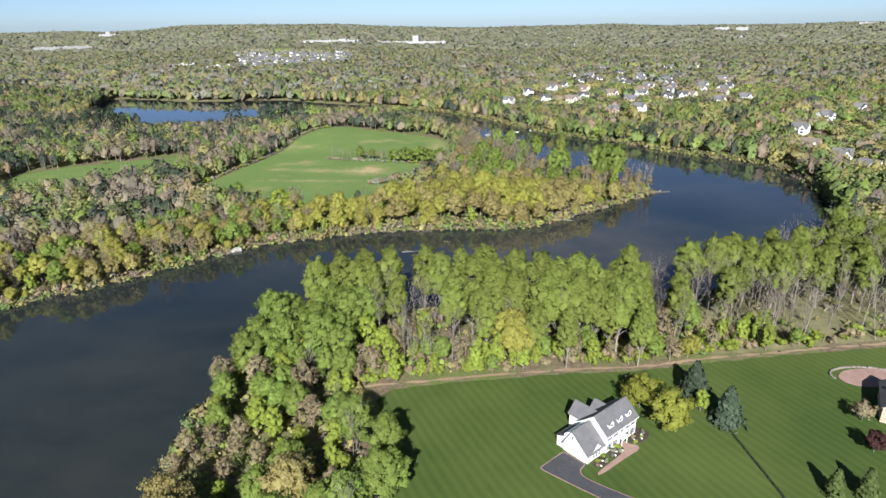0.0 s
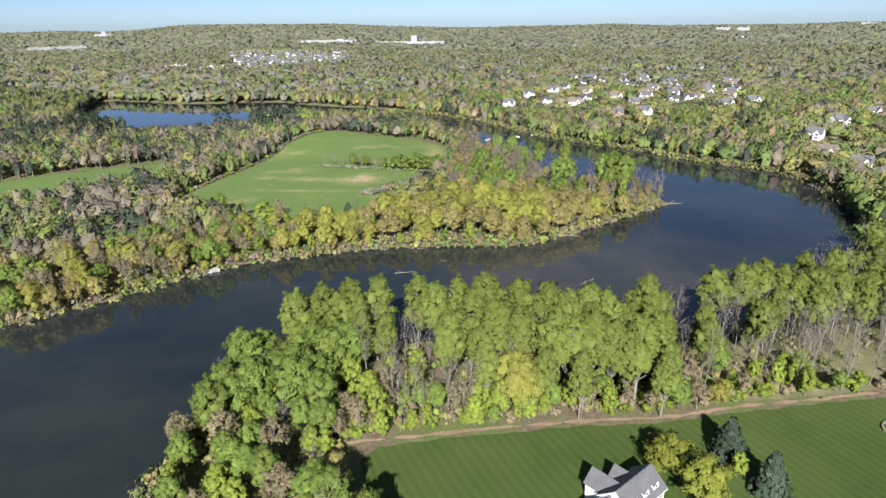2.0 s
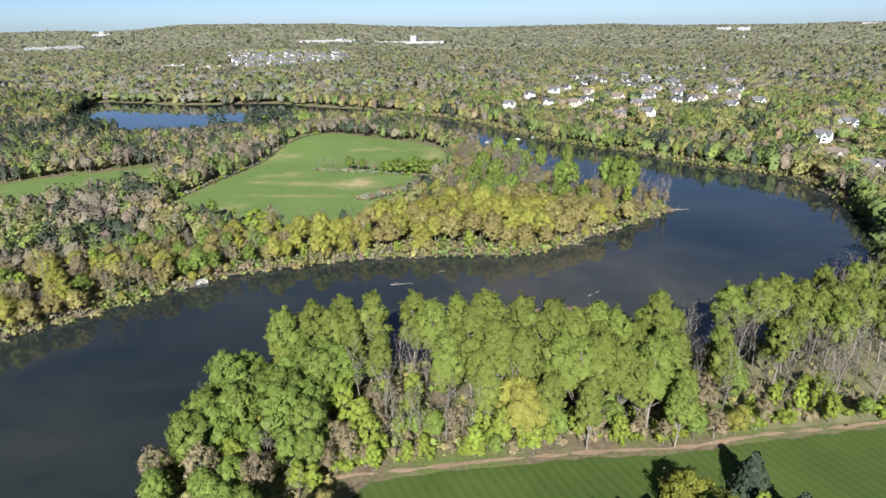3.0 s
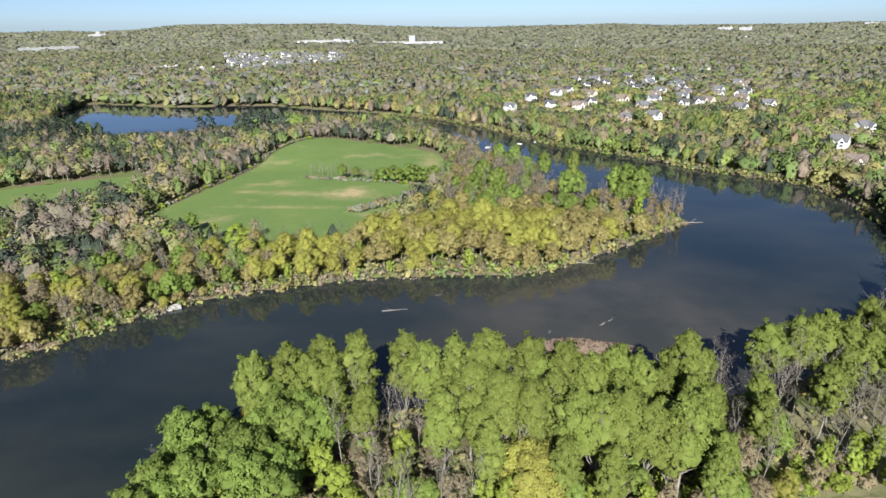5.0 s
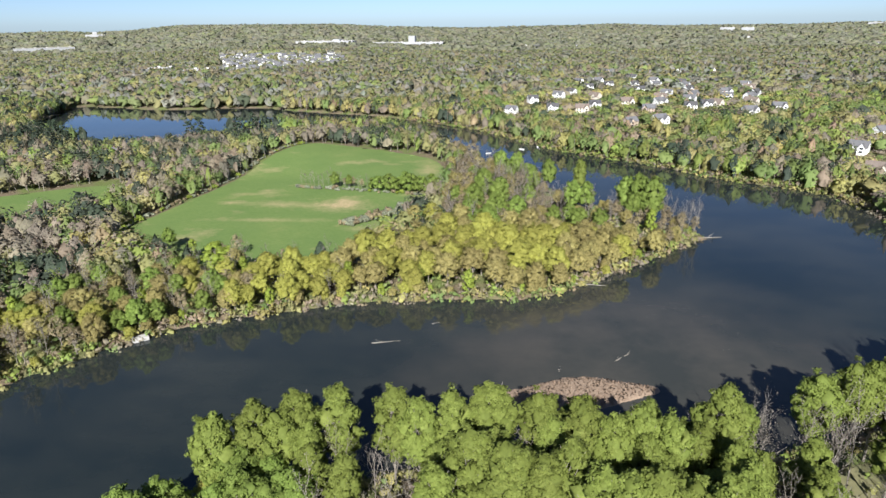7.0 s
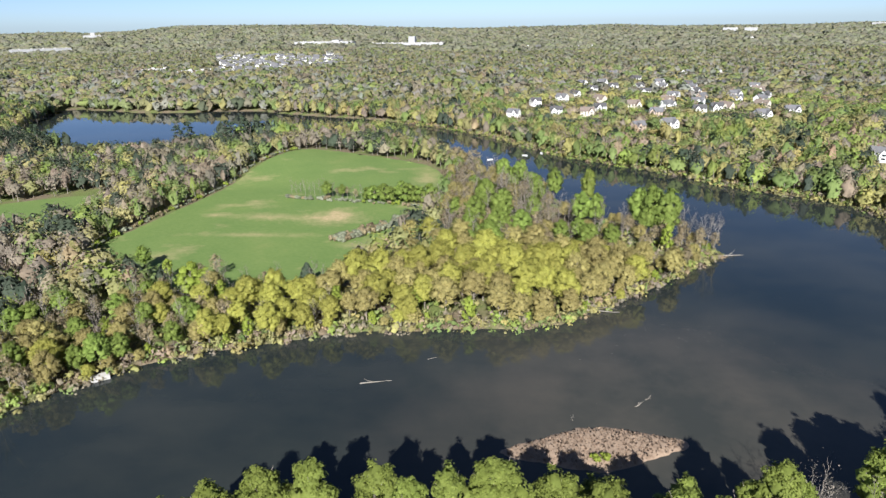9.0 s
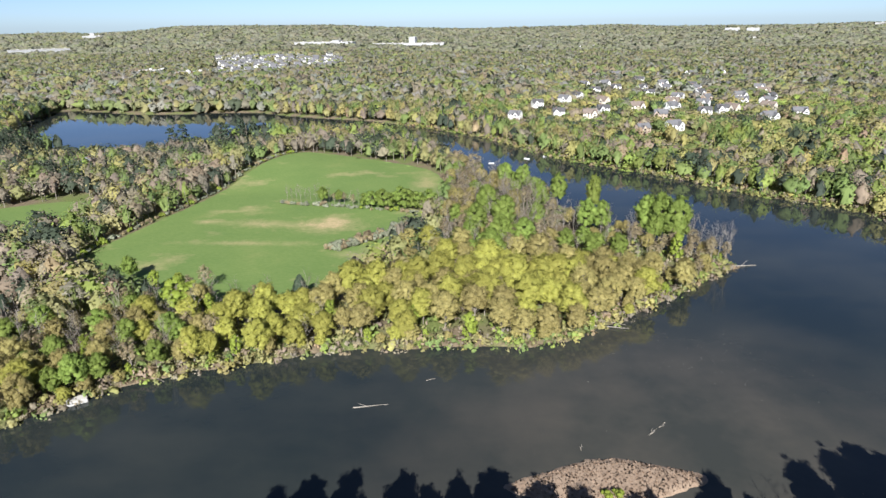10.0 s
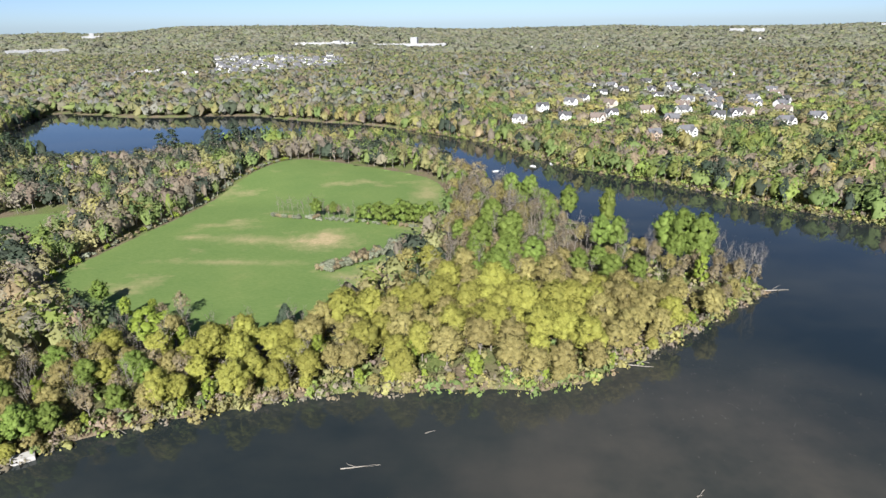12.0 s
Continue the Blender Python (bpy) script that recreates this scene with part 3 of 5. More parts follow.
kind("bare_tree", "leafless grey tree with forked limbs", "tree", "bare trees",
     *[bare_tree(90 + i, 20, 4.2, PALE_BARK, LEAF_GREY) for i in range(5)])
kind("green_tree", "rounded tree in fresh mid-green leaf", "tree", "green trees",
     *[broadleaf(110 + i, 21, 6.4, 0.14, 30, 6800, BARK, LEAF_FRESH, 0.35, 0.95, 0.68) for i in range(4)])
kind("hedge_tree", "rounded bright green tree in the field's hedge", "tree", "hedge trees",
     *[broadleaf(120 + i, 9, 4.6, 0.06, 10, 1900, BARK, LEAF_FRESH, 0.36, 0.9, 0.6, 0.4) for i in range(3)])
kind("pine_tree", "tall dark green pine near the lake", "tree", "pines by the lake",
     *[broadleaf(125 + i, 24, 5.4, 0.16, 16, 2200, BARK, LEAF_PINE, 0.5, 0.6, 0.5, 0.4) for i in range(3)])
kind("spruce_tree", "blue-green spruce with drooping boughs", "tree", "spruces", *[conifer(130 + i, 13, 6.2, 2600, LEAF_PINE, 0.75) for i in range(3)])
kind("willow_tree", "broad golden-green weeping tree on the lawn", "tree", "", *[broadleaf(141 + i, 13, 7.2, 0.08, 16, 5200, BARK, LEAF_GOLD, 0.36, 0.85, 0.6, 0.42) for i in range(1)])
kind("plum_tree", "dark purple-leaved plum tree on the lawn", "tree", "", broadleaf(150, 7, 3.6, 0.12, 10, 1500, BARK, LEAF_RED, 0.32))
kind("garden_tree", "small grey-brown garden tree in bud", "tree", "", broadleaf(155, 7, 3.6, 0.12, 10, 1300, BARK, LEAF_TAN, 0.28, 0.9, 0.3))
kind("arborvitae", "small conical evergreen on the lawn", "tree", "garden evergreens", conifer(160, 8.5, 3.0, 1300, leaves("arborvitae_needles", [(0.05, 0.08, 0.02), (0.1, 0.14, 0.04), (0.16, 0.2, 0.07)], 0.1), 0.55))
kind("blossom_shrub", "grey-white flowering shrub in a hedge", "shrub", "hedge shrubs", *[shrub(170 + i, 3.2, 2.6, 420, LEAF_WHITE, 0.3) for i in range(3)])
kind("green_shrub", "bright green shrub at the wood's edge", "shrub", "edge shrubs", *[shrub(180 + i, 4.0, 2.8, 420, LEAF_LIME, 0.34) for i in range(3)])
kind("brown_shrub", "brown leafless thicket at the wood's edge", "shrub", "edge thickets", *[shrub(190 + i, 4.0, 2.6, 420, LEAF_TAN, 0.3) for i in range(3)])

pick = random.Random(7)


def plant(name, x, y, scale=1.0, z=None, girth=1.0):
    label, category, group, variants, made = KINDS[name]
    i = pick.randrange(len(variants))
    z = ground_z(x, y) if z is None else z
    m, wide = pose(x, y, z, 0, 0, pick.uniform(0, 360)), scale * girth * pick.uniform(0.94, 1.06)
    if i in made:
        return copy_thing(made[i], m @ Matrix.Diagonal((wide, wide, scale, 1)))
    ob = made[i] = thing(name, (0, 0, 0), label, category, group)
    ob.matrix_basis = m
    for me in variants[i]:
        hung(me.name.split(".")[0], me, ob)
    return ob


def scatter(x0, x1, y0, y1, pitch, rng):
    """Jittered places over a rectangle, with their distance from the water and from the open ground."""
    a, b = np.meshgrid(np.arange(x0, x1, pitch), np.arange(y0, y1, pitch))
    x = a.ravel() + rng.uniform(-0.45, 0.45, a.size) * pitch
    y = b.ravel() + rng.uniform(-0.45, 0.45, a.size) * pitch
    return x, y, inland(x, y), np.maximum(depth(HAY, x, y), depth(HAY_WEST, x, y)), depth(GARDEN, x, y)


def stand(name, *places):
    """Plants single trees that stand out from the rest; rows are x, y, size and, where it differs, girth."""
    for px, py, s, *girth in places:
        if inland(np.array([px]), np.array([py]))[0] > 0.3:
            plant(name, px, py, s, girth=girth[0] if girth else 1.0)
    return [p[:2] for p in places]


def crowded(px, py, places, gap):
    return any((px - q[0]) ** 2 + (py - q[1]) ** 2 < gap * gap for q in places)


rng = np.random.default_rng(21)
# the near belt between lawn and river: the trees of its skyline and its front, then the rest
BELT = []
BELT += stand("poplar_tree", (-62.9, 220.8, 0.86, 1.1), (-54.6, 225.6, 0.88), (-49, 226.8, 0.9), (-45.4, 232, 1), (-35.4, 233.3, 1), (-21.5, 232.8, 1), (-14.8, 229.6, 0.96), (-6.5, 231.9, 1), (3.2, 234.8, 1.02, 1.15), (15.2, 231.8, 1), (24.5, 229.7, 0.98), (31.6, 225.9, 0.96), (38.3, 228, 1), (44.5, 226.1, 0.95), (60.9, 236.8, 0.95, 1.3), (86.5, 243.1, 1), (97.6, 247.1, 1.02), (105.6, 249.4, 1.05, 1.1), (111.2, 247, 1), (116.6, 243.6, 0.95), (122.9, 245.3, 1))
BELT += stand("poplar_tree", (-8.8, 205, 0.98), (-1.7, 214.6, 1.05, 1.1), (6.5, 210.1, 1.05, 1.15), (13.9, 208.4, 1), (19.3, 212.5, 1.02), (24.5, 205.1, 1), (29.7, 204.2, 1), (36.5, 205.5, 1.02), (42.2, 203.3, 0.95), (50.6, 203.6, 1, 1.15), (56.8, 195.9, 0.7, 1.1), (47.5, 202.2, 0.85), (2.8, 199.7, 0.8), (20.7, 196.5, 0.75), (31.6, 193.9, 0.75))
BELT += stand("green_tree", (-70.6, 209.5, 1.22), (-73.7, 201, 1.2), (-60.9, 201.6, 1.15), (-75.9, 187.8, 1.15), (-76.2, 178, 1.05), (-66.6, 188.4, 1.1), (-70.6, 182.8, 0.95), (-61.8, 195.2, 0.95), (-58.8, 210.8, 0.9))
BELT += stand("bare_tree", (76.9, 247.7, 1.35), (117.2, 227.9, 1.2), (126, 239.3, 1.25), (128.3, 236.9, 1.2), (136.9, 244.1, 1.2), (132.6, 232.4, 1.1), (115, 231.8, 1.1), (-21.6, 214.3, 1.1), (-36.4, 210, 1.1), (-25.6, 196.6, 1), (-20.4, 192.2, 0.95), (-8.6, 193.6, 1), (-0.8, 192.5, 0.95), (-54.6, 177, 0.8), (-65.4, 194.9, 0.9), (92.9, 221.9, 0.7), (119.2, 212.6, 0.8), (69.2, 230, 1.1), (-43.3, 165.2, 0.5), (106.3, 227.5, 1.2), (103.9, 212.1, 1))
BELT += stand("maple_tree", (-46.9, 202.6, 1.05), (-40.5, 203.4, 1), (-33.1, 194.8, 1), (-29.5, 187.7, 0.8), (-79.1, 177.2, 0.75, 1.2), (-63.6, 176.7, 1.25, 1.1), (7.8, 194.7, 0.95, 0.9), (-0.3, 189.2, 0.5, 1.9), (13.5, 191.8, 0.7), (-14, 196.3, 0.7), (-19.7, 210.8, 0.9), (21.2, 194.2, 0.6))
BELT += stand("green_tree", (-43.8, 179.7, 0.72, 0.9), (-50.2, 180, 0.7, 0.9), (80.4, 219.6, 0.75), (-62.2, 208.2, 0.7))
BELT += stand("budding_tree", (-70, 170.4, 0.6), (-80.9, 168.5, 0.5), (-54.4, 167.8, 0.65), (-39.7, 188.6, 0.65), (-28, 193.6, 0.7), (67.5, 208.9, 0.75, 1.1), (69.2, 200.5, 0.6, 1.2), (85.7, 215.8, 0.65), (85.9, 207.3, 0.6))
BELT += stand("green_tree", (-33.7, 146.3, 0.85, 1.05), (-24.1, 140.3, 0.8), (-47.1, 127.4, 0.8), (-52.2, 119, 0.75), (-27.9, 120.4, 0.7), (-20.6, 126.7, 0.75), (-36.2, 115.2, 0.7))
BELT += stand("maple_tree", (-65, 153.7, 0.85, 1.2), (-58.5, 149.4, 0.8), (-63.5, 122.1, 0.6), (-39.3, 144.9, 0.8))
BELT += stand("budding_tree", (-48.3, 152, 0.85, 1.1), (-85.7, 136.2, 0.6, 1.2), (-80.1, 139.6, 0.65), (-80.4, 131.6, 0.55, 1.2), (-35.2, 124.3, 0.7))
BELT += stand("budding_tree", (-74, 142.7, 0.62), (-65.9, 138.5, 0.6), (-73.5, 132.2, 0.55), (-58.6, 135.9, 0.62), (-73.1, 125.8, 0.45), (-65.2, 129.1, 0.6))
x, y, d, hay, lawn_in = scatter(-100, 190, 96, 330, 7.6, rng)
for px, py, pd, pl in zip(x, y, d, lawn_in):
    if pd < 2.5 or pl > -5 or py > 240 + max(0, px - 60) * 0.75 or crowded(px, py, BELT, 5.0):
        continue
    r = pick.random()
    if px < -34 and py < 182:
        name, s = ("olive_oak_tree", 0.5) if r < 0.12 else ("budding_tree", 0.6) if r < 0.3 else ("maple_tree", 0.7) if r < 0.62 else ("green_tree", 0.65)
    elif px < -42:
        name, s = ("green_tree", 1.0) if r < 0.75 else ("bare_tree", 0.9)
    elif px < 0:
        if py < 212:
            name, s = ("maple_tree", 0.8) if r < 0.3 else ("bare_tree", 0.9) if r < 0.65 else ("budding_tree", 0.7)
        else:
            name, s = ("poplar_tree", 0.8) if r < 0.7 else ("bare_tree", 1.0)
    elif px < 76:
        name, s = ("poplar_tree", 0.8 if py > 212 else 0.78) if r < 0.85 else ("bare_tree", 1.0)
    elif pl < -26:
        name, s = ("poplar_tree", 0.85) if r < 0.5 else ("bare_tree", 1.2)
    elif r < 0.5 and px > 86:
        name, s = "bare_tree", 1.15
    else:
        continue
    plant(name, px, py, s * pick.uniform(0.88, 1.1))
# undergrowth along the lawn's edge
for px, py in rounded(EDGE, 3, False):
    for k in range(2):
        sx, sy = px + pick.uniform(-2.5, 2.5), py + 4.5 + pick.uniform(-0.5, 3) + 2 * k
        if sx < 165 and pick.random() < (0.9 if sx < 100 else 0.45):
            plant("green_shrub" if pick.random() < 0.55 else "brown_shrub", sx, sy, pick.uniform(0.5, 1.1))
# saplings in front of the tall trees
x, y, d, hay, lawn_in = scatter(-38, 120, 178, 232, 5.6, rng)
for px, py, pl in zip(x, y, lawn_in):
    r = pick.random()
    if -18 < pl < -4 and r < (0.9 if px < 80 else 0.45):
        name, s = ("maple_tree", 0.66) if r < 0.2 else ("green_tree", 0.48) if r < 0.35 else ("budding_tree", 0.5) if r < 0.72 else ("oak_tree", 0.42)
        plant(name, px, py, s * pick.uniform(0.7, 1.25))
# trees on the lawns
for name, px, py, s in (("willow_tree", 58, 160.5, 1.0), ("willow_tree", 51.5, 170.5, 0.95), ("spruce_tree", 70.5, 178, 1.0), ("spruce_tree", 76, 164, 1.0), ("maple_tree", 70, 169.5, 0.55),
                        ("garden_tree", 51, 178, 0.9), ("arborvitae", 92, 134, 1.0), ("arborvitae", 100, 134, 1.05), ("garden_tree", 117, 167, 1.0), ("plum_tree", 112, 152, 1.0),
                        ("plum_tree", 119, 147, 0.8), ("green_tree", -23, 124, 0.85), ("green_tree", -30, 116, 0.85), ("green_tree", -5, 93, 0.9)):
    plant(name, px, py, s)

# the wooded bank round the hay field
POINT = []
POINT += stand("oak_tree", (-56.4, 386.1, 1), (-46.6, 391.3, 0.95), (-29.9, 399.7, 0.9), (-20.1, 404.7, 0.9), (-8.1, 398.2, 0.95), (0.9, 416.5, 0.95), (13.6, 399, 0.95), (25.7, 399.5, 0.95), (32.6, 402.5, 0.95), (39.9, 399.4, 0.9), (-32.7, 362.2, 0.75), (-45.2, 366.4, 0.85), (-24.6, 369.2, 0.8), (18.5, 378.6, 0.95), (34.6, 372.1, 0.9), (-28.3, 445.5, 0.85), (26.6, 378.3, 0.85), (0.2, 377.9, 0.95), (-14.2, 379.4, 0.9), (-88.7, 369.1, 0.85), (-98.2, 362.1, 0.85), (-102.4, 357, 0.7), (-86.7, 358.1, 0.8))
POINT += stand("olive_oak_tree", (-63.6, 383.5, 0.85), (-38.4, 388, 0.85), (-15.3, 363.6, 0.9), (-3.8, 370.6, 0.9), (7, 368.8, 0.9), (41.8, 391.5, 0.9), (53, 400.4, 0.95, 1.1), (59.3, 394.8, 0.9), (63.3, 388.5, 0.75), (15.4, 429.5, 0.9), (26.4, 429.4, 0.95, 1.1), (-12.2, 439.5, 0.9), (-38.8, 443.9, 0.8), (24.6, 360.7, 0.75), (14.9, 356.4, 0.75), (1.9, 353.8, 0.7), (-20.3, 352.8, 0.7), (78.1, 418.6, 0.7), (92.1, 415.4, 0.65), (-47.5, 357.6, 0.75), (51.8, 384, 0.85), (-36, 420.9, 0.7))
POINT += stand("maple_tree", (-28.7, 363.8, 0.8), (-5.5, 356.9, 0.8), (-10, 350.8, 0.6), (11.2, 372.4, 0.85), (-39.6, 348.4, 0.35), (-61.7, 366.5, 0.8), (95.6, 441.4, 1.05, 0.8), (73.3, 415.2, 0.5), (79.4, 400.9, 0.45, 1.3), (-73.6, 337.9, 0.45, 1.2), (-127, 374.1, 1.15, 1.5), (-32.3, 343.2, 0.3))
POINT += stand("green_tree", (1.6, 495.5, 1.25, 0.9), (10.9, 478.3, 1.15, 0.9), (-4.8, 466.8, 1.1), (8.7, 451.5, 1), (20.5, 450.7, 0.95), (-7.2, 448.8, 0.9), (3.2, 436.6, 0.85), (51.5, 454.1, 0.7), (54.2, 434.7, 0.85), (66.7, 440.5, 0.75), (41.7, 449.9, 0.7))
POINT += stand("poplar_tree", (64.2, 503.9, 0.98, 0.85))
POINT += stand("green_tree", (87.8, 472.7, 1.29, 0.82), (93.8, 466.6, 1.4, 0.82), (100.7, 459.3, 1.39, 0.78), (98.4, 461, 1.04, 0.82), (90.3, 464.5, 0.98, 0.82), (56.1, 477.3, 1.12, 0.82), (64.7, 477.6, 1.05, 0.82), (14.3, 568.8, 1.12, 0.82), (26.7, 564.1, 1.12, 0.82), (47.1, 534.3, 1.18, 0.7), (34.4, 515.4, 1.12, 0.74))
POINT += stand("budding_tree", (97.5, 454.5, 0.8, 1), (106.8, 452.1, 0.86, 1), (113.6, 445.6, 0.76, 1), (120.1, 442.6, 0.67, 1), (80.9, 466.1, 0.8, 1), (106.8, 438.9, 0.5, 1), (101.3, 441.4, 0.6, 1), (91.5, 451.2, 0.7, 1))
POINT += stand("bare_tree", (110.1, 448.7, 0.94, 1), (116.5, 443.4, 1.04, 1), (119.5, 440.9, 0.95, 1), (113.7, 444.4, 0.88, 1), (78.3, 467.7, 0.8, 1), (68.8, 474.9, 0.9, 1), (105.6, 454.2, 0.98, 1))
POINT += stand("olive_oak_tree", (78.9, 420.9, 0.65, 1), (94.8, 422.3, 0.5, 1), (105.4, 428.8, 0.5, 1), (84.9, 412.4, 0.45, 1), (77.8, 403.4, 0.4, 1))
POINT += stand("bare_tree", (22, 492, 1), (31.2, 513.3, 1.1), (37.6, 499.7, 1.05), (43.2, 472.9, 1), (61.2, 444.4, 0.85), (114.4, 459.1, 0.75), (123.6, 459.4, 0.75), (124.1, 450.5, 0.7), (37.4, 471.1, 0.95), (48.1, 468.4, 1), (24.8, 470.8, 0.95), (20.2, 513.1, 1.1), (10.3, 424.2, 0.8), (43.3, 434.5, 0.75), (77.3, 463.5, 0.8), (104.9, 453.7, 0.7), (-87.5, 371.1, 0.8), (113.8, 446.5, 0.7), (84.1, 475.4, 0.9))
POINT += stand("budding_tree", (80.9, 465.9, 0.75), (82.8, 434.6, 0.75), (95.1, 446.9, 0.8), (106.2, 449.5, 0.75), (112.4, 442.4, 0.75), (120.5, 443.4, 0.65), (101.3, 424, 0.55), (111.7, 426.3, 0.5), (-21.3, 635.8, 1.1, 1.5), (-8.4, 625.8, 1.1, 1.5), (-26.6, 578.3, 0.9), (-13.2, 571.8, 1, 1.3), (63.1, 422.9, 0.7), (24.9, 452.3, 0.8))
x, y, d, hay, lawn_in = scatter(-300, 135, 190, 640, 7.8, rng)
for px, py, pd, ph in zip(x, y, d, hay):
    near_shore = (pd < 55 and px > -285 and (py < 420 or px > 30) and py < 475) or (px > -25 and 400 < py < 640)
    if pd < 0.2 or ph > -3 or not near_shore or (px > -60 and py < 345) or (-110 < px < -95 and py < 230) or crowded(px, py, POINT, 6.4) or (px > -60 and ph > -9 and 425 < py < 520):
        continue
    r = pick.random()
    if px > 40 and py > 425:
        if r > 0.45:
            continue
        name, s = ("bare_tree", 0.7) if r < 0.15 else ("budding_tree", 0.6) if r < 0.3 else ("olive_oak_tree", 0.55)
    elif py > 425:
        name, s = ("bare_tree", 0.9) if r < 0.35 else ("budding_tree", 0.85) if r < 0.65 else ("green_tree", 0.75) if r < 0.8 else ("olive_oak_tree", 0.75)
    elif px > -60:
        name, s = ("oak_tree", 0.8) if r < 0.45 else ("olive_oak_tree", 0.8) if r < 0.85 else ("budding_tree", 0.8)
    elif px > -100:
        name, s = ("oak_tree", 0.7) if r < 0.35 else ("olive_oak_tree", 0.7) if r < 0.55 else ("maple_tree", 0.65) if r < 0.65 else ("budding_tree", 0.75) if r < 0.85 else ("bare_tree", 0.7)
    else:
        name, s = ("oak_tree", 0.72) if r < 0.14 else ("olive_oak_tree", 0.7) if r < 0.3 else ("maple_tree", 0.75) if r < 0.36 else ("budding_tree", 0.8) if r < 0.58 else ("bare_tree", 0.8) if r < 0.82 else ("green_tree", 0.68)
    plant(name, px, py, s * pick.uniform(0.8, 1.12))
for k in range(30):
    f = k / 29
    hx, hy = -135 + 99 * f, 543 - 21 * f
    plant(pick.choice(("blossom_shrub", "blossom_shrub", "brown_shrub")) if f < 0.52 else pick.choice(("green_shrub", "brown_shrub", "blossom_shrub")), hx, hy - 1 + pick.uniform(-2, 2), pick.uniform(0.5, 0.85))
    if f < 0.52:
        plant("green_tree" if k in (8, 11) else pick.choice(("bare_tree", "budding_tree", "bare_tree")), hx, hy + 6 + pick.uniform(-3, 3), pick.uniform(0.42, 0.6))
    else:
        plant("hedge_tree", hx + pick.uniform(-2, 2), hy + 4 + 7 * (k % 2) + pick.uniform(-2, 2), pick.uniform(1.05, 1.45))
for k in range(20):
    f = k / 19
    for k in range(2):
        plant(pick.choice(("blossom_shrub", "blossom_shrub", "blossom_shrub", "brown_shrub")), -82 + 37 * f + pick.uniform(-3, 3), 454 + 42 * f ** 1.3 + pick.uniform(-5, 5), pick.uniform(0.9, 1.4))
plant("spruce_tree", -80, 388, 0.5)
for px, py, s in ((-432, 704, 1.15), (-424, 692, 1.25), (-412, 690, 1.1), (-440, 694, 1.2), (-428, 676, 1.2), (-415, 672, 1.05), (-446, 680, 1.1), (-402, 678, 0.9), (-436, 662, 1.0),
                  (-300, 722, 1.0), (-292, 730, 1.1), (-262, 752, 1.0), (-248, 762, 1.1), (-240, 752, 0.95), (-254, 744, 1.0)):
    plant("pine_tree", px, py, s)
for name, px, py, s in (("budding_tree", -127, 398, 0.75), ("budding_tree", -133, 393, 0.6), ("maple_tree", -150, 396, 0.75), ("maple_tree", -141, 401, 0.55), ("green_tree", -168, 408, 0.6), ("poplar_tree", 25, 585, 0.8), ("poplar_tree", 38, 572, 0.85), ("bare_tree", 55, 540, 1.1), ("green_tree", 12, 590, 0.7)):
    if inland(np.array([px]), np.array([py]))[0] > 1:
        plant(name, px, py, s)
for k in range(90):
    f = k / 89
    a, b = HAY[int(f * 13) - 14], HAY[(int(f * 13) - 13) % len(HAY)]
    g = f * 13 - int(f * 13)
    plant(pick.choice(("blossom_shrub", "blossom_shrub", "brown_shrub", "green_shrub")), a[0] * (1 - g) + b[0] * g - pick.uniform(2.5, 5), a[1] * (1 - g) + b[1] * g + pick.uniform(-1, 1), pick.uniform(0.5, 0.9))

# young growth leaning over the water
x, y, d, hay, lawn_in = scatter(-230, 135, 200, 640, 4.6, rng)
for px, py, pd in zip(x, y, d):
    if 0.1 < pd < 3.4 and pick.random() < 0.85 and not (px > -100 and py < 330):
        plant(pick.choice(("olive_oak_tree", "oak_tree", "olive_oak_tree", "maple_tree", "budding_tree", "green_shrub")), px, py, pick.uniform(0.25, 0.48))

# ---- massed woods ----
# the last two tones are paled and greyed to stand in for haze
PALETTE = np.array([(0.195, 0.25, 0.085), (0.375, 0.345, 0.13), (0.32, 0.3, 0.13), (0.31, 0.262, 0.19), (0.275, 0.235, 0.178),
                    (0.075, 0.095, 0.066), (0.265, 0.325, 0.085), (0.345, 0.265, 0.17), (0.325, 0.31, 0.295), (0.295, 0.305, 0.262)])


